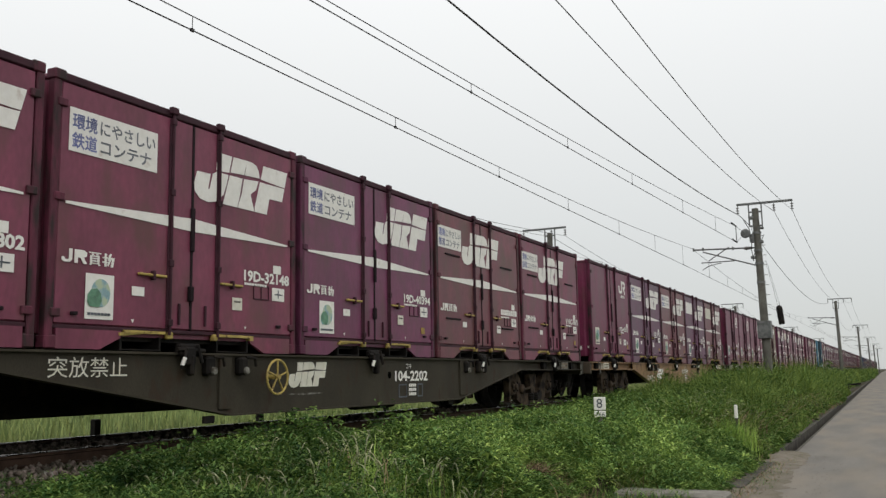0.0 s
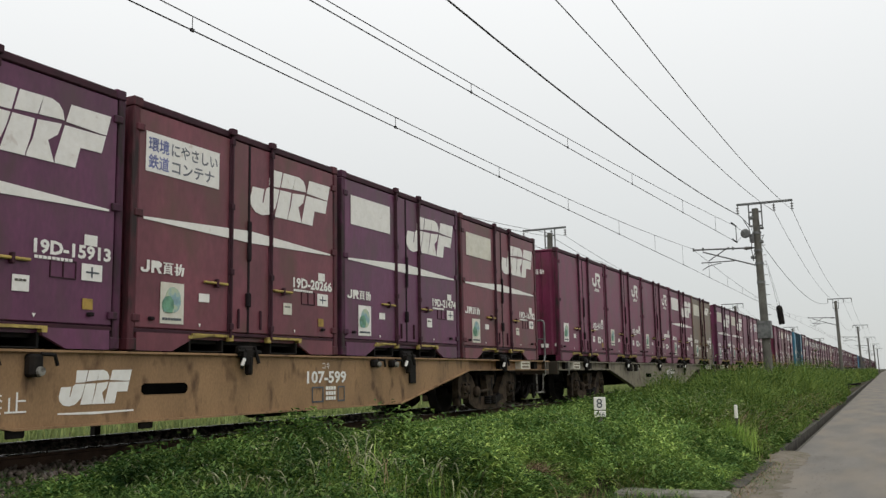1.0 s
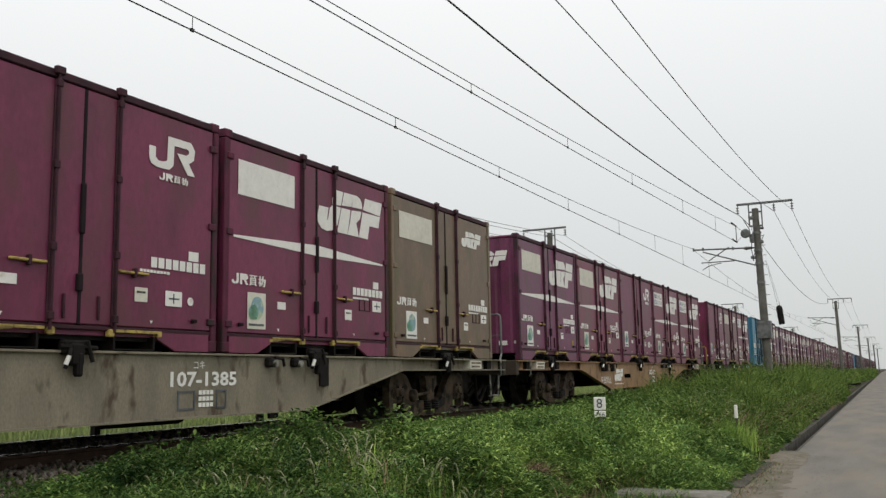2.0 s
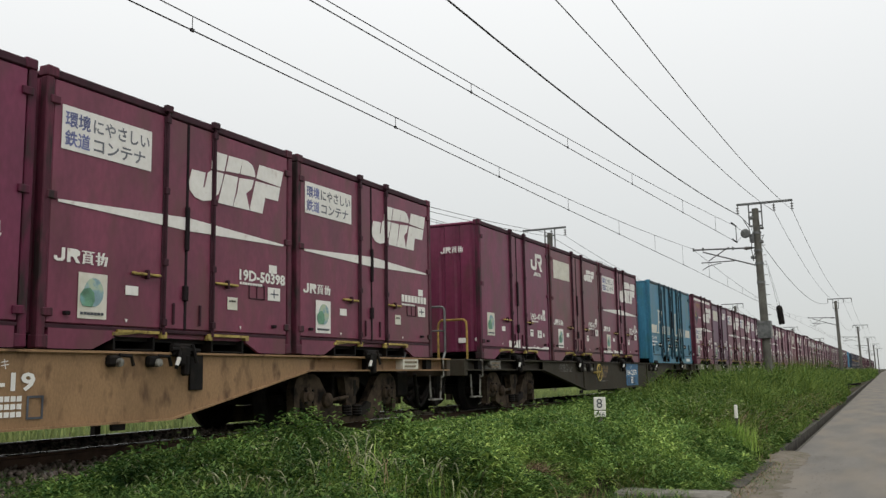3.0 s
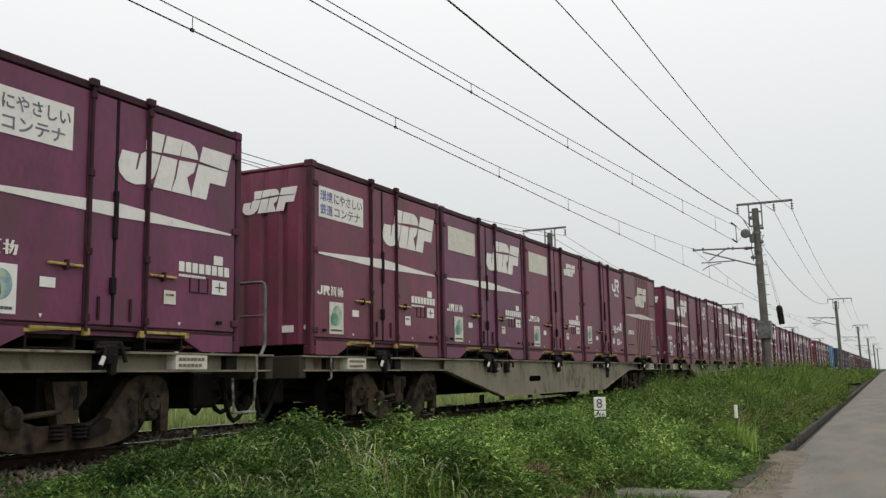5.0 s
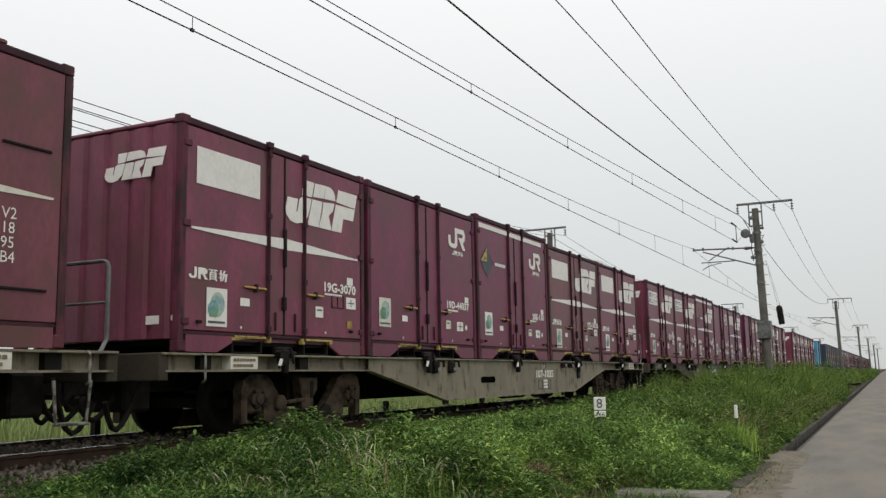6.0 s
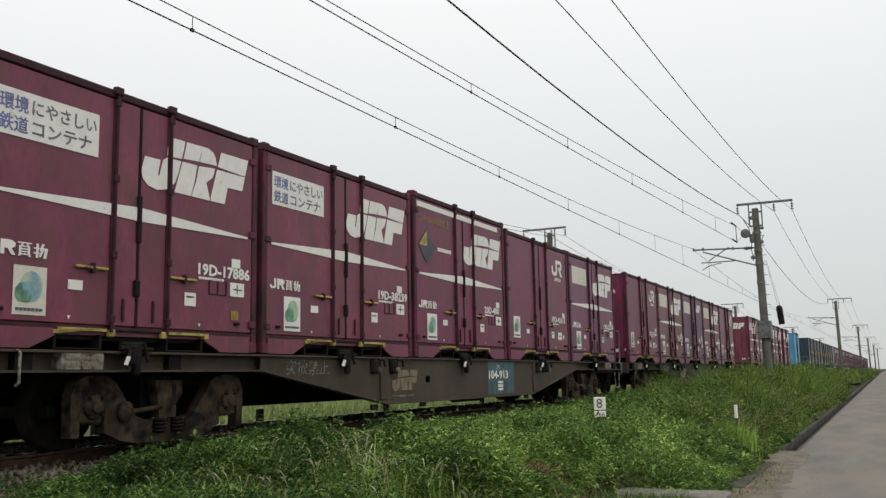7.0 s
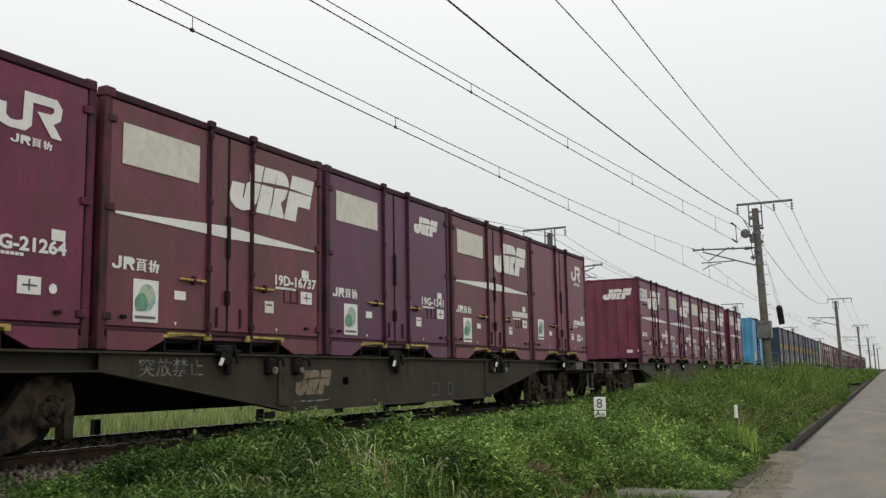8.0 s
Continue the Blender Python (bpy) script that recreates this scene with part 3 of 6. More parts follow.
def box_container(kind, tint, number, rng, end_mark="", near=True):
    """One twelve-foot freight container. kind: slogan, panel, small, plain, hazard, hazard_plain, vent."""
    coat = PAINTS[tint]
    tall = kind.startswith("hazard")
    h, length = (2.61 if tall else 2.52), 3.715
    words = {"slogan": "slogan panel and white stripe", "vent": "slogan panel, vents and stripe", "panel": "blank white panel and white stripe",
             "small": "blank cream panel and small emblem", "plain": "plain side and one white emblem",
             "hazard": "hazard diamond and white top band", "hazard_plain": "hazard diamond and one emblem", "hazard_wide": "hazard diamond and white band", "band": "faded gold band", "bare": "bare flat sides"}[kind]
    tone = {"maroon": "Maroon", "red": "Deep red maroon", "purple": "Purple maroon", "violet": "Violet", "brown": "Faded brown maroon", "olive": "Olive brown", "navy": "Dark navy", "sky": "Light blue", "pale": "Pale grey", "blue": "Teal blue"}[tint]
    root = tagged(empty("freight_container"), f"{tone} freight container with {words}", "container", "containers on the train")
    container_shell(root, length, h, coat, near=near)
    side_doors(root, length, h, coat, near)
    x = -0.007
    if kind in ("slogan", "vent", "hazard"):
        y, z = {"slogan": (0.18, 1.80), "vent": (0.09, 1.83), "hazard": (0.20, 0.90)}[kind]
        sp = part("slogan_panel", "slogan_panel", vf_box(0, 0.003, 0, 1.10, 0, 0.41), WHITE, root, "white panel with a two-line slogan", flat(x, y, z) @ Matrix.Diagonal((1, 0.82, 0.9, 1) if kind == "vent" else (1, 1.015, 1, 1)))
        part("slogan_line", "slogan_1a", lambda: vf_text(SLOGAN[0][:2], 0.155, 0.95, bold=0.003), BLUEINK, sp, at=flat(0.005, 0.03, 0.23))
        part("slogan_line", "slogan_1b", lambda: vf_text(SLOGAN[0][2:], 0.155, 0.95, bold=0.003), SLOGANINK, sp, at=flat(0.005, 0.34, 0.23))
        part("slogan_line", "slogan_2a", lambda: vf_text(SLOGAN[1][:2], 0.155, 0.95, bold=0.003), BLUEINK, sp, at=flat(0.005, 0.03, 0.05))
        part("slogan_line", "slogan_2b", lambda: vf_text(SLOGAN[1][2:], 0.155, 1.1, bold=0.003), SLOGANINK, sp, at=flat(0.005, 0.34, 0.05))
    for key, y0, y1, z0, high in (("19D-47406", 1.35, 1.93, 0.23, 0.17), ("19D-47406", 2.05, 3.60, 0.228, 0.05), ("19D-41894", 0.12, 0.95, 0.228, 0.06), ("19D-41894", 1.1, 1.9, 0.228, 0.09)):
        if number == key:
            torn_strip(root, y0, y1, z0, high, int(y0 * 100))
    if kind in ("panel", "small"):
        part("blank_panel", "blank_panel", vf_box(0, 0.004, 0, 1.10, 0, 0.41), CREAM if rng.random() < 0.75 else WHITE, root, "blank pale panel", flat(x, 0.24, 1.81))
    if kind in ("slogan", "panel", "vent", "hazard", "hazard_wide"):
        part("emblem", "emblem_big", lambda: vf_flag("blocks"), WHITE, root, "white slanted emblem", flat(x, 1.0 if kind == "vent" else 1.84, 1.648))
        part("stripe", "stripe", vf_stripe, WHITE, root, "white stripe with thin ends", flat(x, 0, 0))
    if kind == "small":
        part("emblem", "emblem_small", lambda: ([(a, b * 0.50, c * 0.48) for a, b, c in vf_flag("blocks")[0]], vf_flag("blocks")[1]), WHITE, root, "white slanted emblem", flat(x, 2.47, 1.945))
    if kind in ("plain", "hazard_plain"):
        part("emblem", "emblem_round", lambda: vf_flag("round"), WHITE, root, "white hook-shaped emblem", flat(x, 2.64, 1.862))
        part("wordmark", "wordmark_small", lambda: vf_wordmark(0.43, 0.078), WHITE, root, at=flat(x, 2.80, 1.745))
    if kind == "band":
        part("gold_band", "gold_band", vf_box(0, 0.004, 0.20, 3.52, 1.15, 1.45), GOLD, root, "faded gold band", flat(x, 0, 0))
    if tall:
        part("top_band", "top_band", vf_box(0, 0.004, 0.12, 3.40, 2.39, 2.475), WHITE, root, "white band along the top", flat(x, 0, 0))
        part("hazard_mark", "hazard_dark", vf_prism([(0.0, 0.0), (0.30, -0.285), (0.60, 0.0), (0.30, 0.285)], 0, 0.003), INK, root, "yellow and black hazard diamond", flat(x, 0.16, 1.775))
        part("hazard_mark", "hazard_light", vf_prism([(0.02, 0.0), (0.295, 0.0), (0.295, 0.265)], 0, 0.003), YELLOW, root, at=flat(x + 0.004, 0.16, 1.775))
        part("hazard_letter", "hazard_letter", lambda: vf_text("H", 0.12), INK, root, at=flat(x + 0.009, 0.34, 1.80))
        if kind != "hazard_plain":
            part("warning_line", "warning_line", lambda: vf_text("\u30b3\u30ad50000\u7a4d\u8f09\u7981\u6b62", 0.135, 0.95), GOLD, root, "gold warning line", flat(x + 0.003, 0.20, 2.17))
        part("height_bars", "height_bars", vf_bars(0.52, 0.06, 8), WHITE, root, at=flat(x, 0.84, 1.74))
    if kind == "vent":
        for y, z in ((0.36, 1.72), (2.75, 1.72), (0.36, 0.64), (2.75, 0.56)):
            part("vent", "vent", vf_soft(-0.02, 0.012, 0, 0.55, 0, 0.028, 0.004), SEAM, root, at=flat(0, y, z))
    if near:
        small_marks(root, rng, number, tree=kind != "vent", brand=kind not in ("plain", "hazard_plain"))
    else:
        part("sticker", "sticker", vf_box(0, 0.003, 0, 0.33, 0, 0.43), CREAM, root, at=flat(x, 0.56, 0.27))
    if end_mark == "blocks":
        part("end_emblem", "end_emblem", lambda: ([(b * 0.53, -a, c * 0.53) for a, b, c in vf_flag("blocks")[0]], vf_flag("blocks")[1]), WHITE, root, at=flat(-1.11, 0.0, 1.885))
    elif end_mark == "bars":
        part("end_wordmark", "end_wordmark", lambda: ([(b, -a, c) for a, b, c in vf_wordmark(0.46, 0.115)[0]], vf_wordmark(0.46, 0.115)[1]), WHITE, root, at=flat(-0.78, 0.0, 1.94))
    if end_mark and near:
        part("end_card", "end_card", vf_box(0, 0.18, -0.004, 0.0, 0, 0.09), WHITE, root, at=flat(-0.45, 0.005, 0.29))
        part("end_disc", "end_disc", lambda: ([(y, -x, z) for x, y, z in vf_disc(0.035, 12, 1.0)[0]], vf_disc(0.035, 12, 1.0)[1]), WHITE, root, at=flat(-0.105, 0.038, 0.35))
        if tall:
            part("end_band", "end_band", vf_box(-2.2, -0.2, -0.004, 0.0, 2.45, 2.52), WHITE, root, at=flat(0, 0.004, 0))
    return root


def ribbed_container(tint, rng):
    """Ventilated container with a ribbed middle and flat ends."""
    coat, h, length = PAINTS[tint], 2.58, 3.715
    root = tagged(empty("ventilated_container"), "Faded brown ribbed ventilated container with cream emblem and stripe", "container", "containers on the train")
    container_shell(root, length, h, coat)
    part("side_panel", "rib_left", vf_soft(-0.055, -0.010, 0.09, 1.30, 0.22, h - 0.09, 0.008), coat, root)
    part("side_panel", "rib_right", vf_soft(-0.055, -0.010, 2.90, length - 0.09, 0.22, h - 0.09, 0.008), coat, root)
    poly, y = [], 1.30
    while y < 2.89:
        poly += [(y, -0.05), (y + 0.045, -0.05), (y + 0.075, -0.010), (y + 0.17, -0.010), (y + 0.20, -0.05)]
        y += 0.20
    v = [(x, yy, 0.22) for yy, x in poly] + [(x, yy, h - 0.09) for yy, x in poly]
    n = len(poly)
    part("ribbed_panel", "ribbed_panel", (v, [(k, k + 1, n + k + 1, n + k) for k in range(n - 1)]), coat, root)
    part("emblem", "emblem_rib", lambda: ([(a, b * 0.80, c) for a, b, c in vf_flag("blocks")[0]], vf_flag("blocks")[1]), CREAM, root, "cream slanted emblem", flat(-0.008, 1.22, 1.62))
    part("stripe", "stripe", vf_stripe, CREAM, root, "cream stripe", flat(-0.008, 0, 0))
    part("wordmark", "wordmark", lambda: vf_wordmark(0.62, 0.125), WHITE, root, at=flat(-0.008, 0.30, 0.775))
    for k, pair in enumerate(("V2", "18", "95", "B4")):
        part("serial_number", ("v", pair), lambda: vf_text(pair, 0.14), WHITE, root, at=flat(-0.004, 3.02, 1.08 - 0.125 * k))
    for yy, z in ((0.35, 1.80), (0.35, 0.48), (3.0, 1.72), (3.0, 0.48)):
        part("vent", "vent_s", vf_soft(-0.02, 0.008, 0, 0.50, 0, 0.024, 0.004), SEAM, root, at=flat(0, yy, z))
    for yy in (1.1, 1.75, 2.5):
        part("roof_plate", "roof_plate", vf_soft(-2.3, 0.0, 0, 0.5, h - 0.01, h + 0.03, 0.01), coat, root, at=flat(0, yy, 0))
    return root


def long_container(rng):
    """Teal twenty-foot container with four door leaves and cream lettering shapes."""
    coat, h, length = PAINTS["blue"], 2.55, 6.06
    root = tagged(empty("long_container"), "Teal blue long freight container with cream emblem shapes and stripes", "container", "containers on the train")
    container_shell(root, length, h, coat)
    edges = (1.25, 1.55, 2.87, 4.18, 5.95)
    leaves = []
    part("side_panel", "long_panel", vf_soft(-0.055, -0.012, 0.09, 1.24, 0.26, h - 0.09, 0.008), coat, root)
    for a, b in zip(edges[:-1], edges[1:]):
        leaves.append(part("side_door", ("long_door", a), vf_soft(-0.055, -0.012, a + 0.012, b - 0.012, 0.26, h - 0.09, 0.008), coat, root))
    rod = vf_join(vf_rod((0.016, 0, 0.14), (0.016, 0, h - 0.05), 0.024, 8), vf_soft(-0.02, 0.004, -0.042, 0.042, 0.26, h - 0.1, 0.005),
                  *[vf_soft(-0.02, 0.044, -0.05, 0.05, z, z + 0.10, 0.006) for z in (0.19, 0.27, h - 0.24)], vf_soft(-0.03, 0.04, -0.045, 0.045, h - 0.10, h - 0.005, 0.008))
    for d, ys in zip(leaves, ((1.26,), (1.97, 2.65), (3.12, 3.77), (4.50,))):
        for y in ys:
            part("lock_rod", "long_rod", rod, RODBLUE, d, "grimy dark lock rod", flat(0, y, 0))
    seal = vf_join(vf_soft(-0.05, -0.002, -0.016, 0.016, 0.26, h - 0.1, 0.004), vf_rod((0.006, 0, 0.34), (0.006, 0, h - 0.2), 0.011, 6))
    catch = vf_join(vf_soft(-0.01, 0.03, -0.05, 0.03, 0, 0.10, 0.008), vf_soft(-0.01, 0.016, 0.03, 0.13, 0.0, 0.02, 0.004))
    for y, zs in ((1.55, (1.18, 0.33, 2.22)), (2.87, (2.10, 0.33)), (4.18, (1.28, 0.33, 2.22))):
        part("door_seal", "long_seal", seal, SEAM, root, at=flat(0, y, 0))
        for z in zs:
            part("seam_latch", "long_catch", catch, RODBLUE, root, at=flat(0, y, z))
    part("seam_latch", "long_bar", vf_soft(-0.02, 0.022, -0.02, 0.02, 1.15, 1.72, 0.006), SEAM, root, at=flat(0, 2.94, 0))
    for k, (y, z) in enumerate(((0.80, 0.555), (2.05, 0.75), (2.21, 0.545), (3.33, 0.74), (3.22, 0.555), (4.63, 0.555))):
        part("lock_handle", "long_handle", vf_soft(-0.01, 0.03, 0.0, 0.38, 0.0, 0.028, 0.008), CREAM, leaves[(0, 1, 1, 2, 2, 3)[k]], "pale lock handle", flat(0, y, z))
        part("handle_clamp", "long_clamp", vf_join(vf_soft(-0.012, 0.042, 0.17, 0.205, -0.05, 0.08, 0.008), vf_soft(-0.012, 0.03, 0.15, 0.225, -0.02, 0.04, 0.008)), SEAM, root, at=flat(0, y, z))
    for z in (0.36, 1.29, 2.24):
        part("hinge", "long_hinge", vf_join(vf_soft(-0.03, 0.02, -0.11, 0.12, 0, 0.075, 0.008), vf_rod((0.02, 0.06, -0.03), (0.02, 0.06, 0.11), 0.02, 8)), RODBLUE, leaves[3], at=flat(0, 5.90, z))
    for y in (0.49, 0.63, 0.77):
        part("card_frame", "long_frame", vf_soft(-0.02, -0.004, 0, 0.012, 0.37, 0.55, 0.002), NAVYEDGE, root, at=flat(0, y, 0))
    part("card_frame", "long_frame_low", vf_join(vf_soft(-0.02, -0.005, 0.49, 0.78, 0.365, 0.377, 0.002), vf_soft(-0.02, -0.005, 0.49, 0.78, 0.54, 0.552, 0.002)), NAVYEDGE, root)
    part("door_grip", "long_grip", vf_soft(-0.02, 0.02, 0.12, 0.15, 0.30, 0.62, 0.005), NAVYEDGE, root)
    part("door_grip", "long_grip_b", vf_soft(-0.02, 0.02, 5.55, 5.58, 0.30, 0.66, 0.005), NAVYEDGE, root)
    x = -0.008
    tall = [(0.0, 0.0), (0.33, 0.0), (0.32, 0.03), (0.24, 0.05), (0.30, 0.34), (0.46, 0.34), (0.50, 0.26), (0.58, 0.50), (0.50, 0.40), (0.32, 0.39), (0.40, 0.69), (0.68, 0.69), (0.74, 0.56), (0.80, 0.74), (0.19, 0.74), (0.20, 0.71), (0.28, 0.69), (0.14, 0.05), (0.02, 0.03)]
    foot = [(0.0, 0.0), (0.53, 0.0), (0.66, 0.23), (0.62, 0.23), (0.48, 0.06), (0.24, 0.05), (0.34, 0.70), (0.42, 0.72), (0.42, 0.75), (0.18, 0.75), (0.18, 0.72), (0.24, 0.70), (0.12, 0.05), (0.02, 0.03)]
    part("emblem", "long_tall", vf_prism(tall, 0, 0.004), CREAM, root, "tall cream emblem shape", flat(x, 0.74, 0.925))
    part("emblem", "long_foot", vf_prism(foot, 0, 0.004), CREAM, root, at=flat(x, 3.22, 0.915))

    def slant(width, strokes, high):
        """A row of thin slanted strokes, thick and thin by turns, with short feet."""
        out, step = [], width / strokes
        for k in range(strokes):
            a, t = k * step, (0.050, 0.026)[k % 2]
            out.append(vf_prism([(a, 0), (a + t, 0), (a + t + 0.06, high), (a + 0.06, high)], 0, 0.004))
            if k % 3:
                z = (0.0, 0.0, high - 0.03)[k % 3]
                out.append(vf_prism([(a + t + 0.004 + 0.06 * z / high, z), (a + t + 0.065 + 0.06 * z / high, z), (a + t + 0.07 + 0.06 * z / high, z + 0.03), (a + t + 0.01 + 0.06 * z / high, z + 0.03)], 0, 0.004))
        return vf_join(*out)

    part("emblem_bars", "long_bars_a", slant(1.58, 12, 0.26), CREAM, root, at=flat(x, 1.45, 0.925))
    part("emblem_bars", "long_bars_b", slant(1.0, 8, 0.26), CREAM, root, at=flat(x, 3.92, 0.915))
    part("stripe", "long_stripe_a", vf_prism([(0.0, 0), (0.60, 0), (0.70, 0.25), (0.0, 0.25)], 0, 0.004), CREAM, root, at=flat(0.0055, 0, 0.925))
    part("stripe", "long_stripe_b", vf_prism([(0.0, 0), (0.79, 0), (0.79, 0.25), (0.10, 0.25)], 0, 0.004), CREAM, root, at=flat(x, 5.04, 0.92))
    part("serial_number", "long_serial", lambda: vf_text("U31A-486", 0.155), WHITE, root, at=flat(0.008, -0.04, 0.72))
    part("serial_bars", "long_small", vf_join(vf_bars(0.66, 0.045, 9), vf_move(vf_bars(0.38, 0.045, 6), 0, 0, -0.10)), WHITE, root, at=flat(0.006, 0.0, 0.63))
    for y in (2.13, 3.39):
        part("card", "long_tag", vf_box(0, 0.004, 0, 0.17, 0, 0.09), WHITE, root, at=flat(x, y, 0.405))
    part("card", "long_card", vf_box(0, 0.004, 0, 0.62, 0, 0.10), WHITE, root, at=flat(-0.004, 5.02, 0.07))
    part("end_emblem", "long_end", lambda: vf_join(*[([(b, -a, c) for a, b, c in vf_prism(p, 0, 0.004)[0]], vf_prism(p, 0, 0.004)[1]) for p in (
        [(0, 0), (0.12, 0), (0.20, 0.22), (0.42, 0.22), (0.45, 0.30), (0.24, 0.30), (0.28, 0.42), (0.70, 0.42), (0.74, 0.52), (0.20, 0.52)], [(0.56, 0.10), (1.0, 0.10), (0.96, 0.2), (0.70, 0.2), (0.84, 0.52), (0.74, 0.52)])]), WHITE, root, at=flat(-1.40, 0.0, 1.74))
    part("end_bars", "long_end_bars", lambda: ([(b, -a, c) for a, b, c in vf_bars(1.0, 0.1, 9)[0]], vf_bars(1.0, 0.1, 9)[1]), WHITE, root, at=flat(-1.45, 0.0, 1.58))
    return root


# ---- wagons ----
def sill_line(belly):
    """The lower edge of a side sill, end to end: shallow over the bogies, deep between them."""
    a, b = (5.96, 5.84) if belly < 3 else (5.80, 5.84)
    return [(-9.85, -0.19), (-a, -0.19), (-belly, -0.675), (belly, -0.675), (b, -0.19), (9.85, -0.19)]


def side_sill(root, belly, steel, at=None):
    """Fish-bellied side sill: the set-back web, the belly plate, and the flanges above and below."""
    low = sill_line(belly)
    web = part("side_sill", ("sill_web", belly), vf_prism([(-9.85, -0.03)] + low + [(9.85, -0.03)], -0.150, -0.135), steel, root, at=at)
    part("belly_plate", ("belly", belly), vf_prism([(low[1][0], -0.036)] + low[1:5] + [(low[4][0], -0.036)], -0.058, -0.043), steel, web)
    part("top_flange", "top_flange", vf_soft(-0.16, 0.002, -9.9, 9.9, -0.036, -0.012, 0.003), steel, web)
    part("bottom_flange", ("bottom_flange", belly), vf_prism(low + [(y, z - 0.020) for y, z in low[::-1]], -0.134, -0.008), steel, web)


def vf_side_frame():
    """Cast bogie side frame: an arch over each axle with an open slot below it, and a low deep middle, in (y, z) about the bogie centre."""
    half = [(0.30, -0.15), (0.42, -0.11), (0.56, 0.05), (0.70, 0.23), (0.82, 0.29), (1.08, 0.29), (1.19, 0.23), (1.24, 0.10), (1.23, -0.28),
            (1.13, -0.28), (1.13, 0.02), (1.08, 0.08), (0.88, 0.08), (0.83, 0.02), (0.83, -0.25), (0.62, -0.34), (0.40, -0.38)]
    return vf_prism(half + [(-y, z) for y, z in half[::-1]], -0.06, 0.06)


def vf_pillar():
    """Bolster end between the arches: flared above, waisted below."""
    return vf_prism([(-0.21, 0.24), (0.19, 0.24), (0.19, 0.10), (0.10, 0.0), (0.10, -0.14), (-0.14, -0.14), (-0.16, 0.0)], -0.02, 0.10)


WHEEL = vf_turn([(-0.065, 0.40), (-0.065, 0.34), (-0.04, 0.30), (-0.02, 0.14), (-0.05, 0.11), (0.05, 0.11), (0.0, 0.16), (0.02, 0.30), (0.05, 0.34), (0.06, 0.405), (-0.03, 0.41), (-0.035, 0.436), (-0.06, 0.436), (-0.065, 0.40)], 28)


def build_bogie(wagon, y, axle):
    w = 2.45
    z = RAIL + 0.41 - DECK
    base = part("bogie", "bolster", lambda: vf_soft(-w + 0.35, -0.35, -0.22, 0.22, -0.12, 0.30, 0.02), STEEL, wagon, at=flat(0, y, z))
    for a in (-1.2, 1.2):
        part("brake_beam", "brake_beam", vf_soft(-w + 0.5, -0.5, -0.05, 0.05, -0.1, 0.02, 0.01), STEEL, base, at=flat(0, a, 0))
    for x in (-0.28, -w + 0.28):
        part("side_frame", "side_frame", vf_side_frame, BOGIE, base, "rusty cast side frame", flat(x, 0, 0) @ Matrix.Diagonal((1, axle / 0.98, 1, 1)))
        if x < -1:
            continue
        part("bolster_end", "bolster_end", vf_pillar, BOGIE, base, "rusty flared bolster end", flat(x, 0, 0))
        # Black block on the bolster face, painting the dark inside of a slot.
        part("bolster_slot", "bolster_slot", vf_soft(0.0, 0.105, 0.03, 0.10, -0.02, 0.20, 0.006), STEEL, base, at=flat(x, 0, 0))
        for a in (-0.13, 0.13):
            part("spring", "spring", vf_turn([(-0.24, 0.05)] + [(-0.22 + 0.018 * i, 0.062 if i % 2 else 0.078) for i in range(7)] + [(-0.09, 0.05)], 12, "z"), STEEL, base, at=flat(x + 0.09, a, -0.05))
        for a in (-axle, axle):
            box = part("axle_box", "axle_box", vf_soft(-0.10, 0.05, -0.13, 0.13, -0.17, 0.12, 0.03), BOGIE, base, at=flat(x + 0.02, a, 0))
            part("axle_cap", "axle_cap", vf_turn([(0.04, 0.125), (0.075, 0.115), (0.085, 0.065), (0.115, 0.055), (0.12, 0.02)], 16), BOGIE, box)
            for c, d in ((0.075, 0.075), (-0.075, 0.075), (0.075, -0.075), (-0.075, -0.075)):
                part("cap_bolt", "cap_bolt", vf_rod((0.06, 0, 0), (0.10, 0, 0), 0.015, 6), STEEL, box, at=flat(0, c, d))
        part("brake_rod", "brake_rod", vf_rod((0.09, -0.62, -0.07), (0.09, -0.10, -0.03), 0.026, 8), BOGIE, base, "pale worn brake rod", at=flat(x, 0, 0))
        part("brake_cylinder", "brake_cylinder", vf_turn([(0.0, 0.10), (0.11, 0.10), (0.13, 0.08), (0.15, 0.03)], 14), BOGIE, base, at=flat(x, -0.60, -0.06))
        part("brake_lever", "brake_lever", vf_prism([(0.20, -0.30), (0.46, -0.24), (0.50, -0.13), (0.40, -0.10), (0.24, -0.19)], 0.06, 0.11), STEEL, base, at=flat(x, 0, 0))
    for a in (-axle, axle):
        for s in (-1, 1):
            m = Matrix.Translation((-w / 2 + s * 0.535, a, 0)) @ Matrix.Diagonal((s, 1, 1, 1))
            part("wheel", "wheel", WHEEL, STEEL, base, at=m, smooth=True)
        part("axle", "axle", vf_rod((-w / 2 - 0.85, 0, 0), (-w / 2 + 0.85, 0, 0), 0.075, 10), STEEL, base, at=flat(0, a, 0))


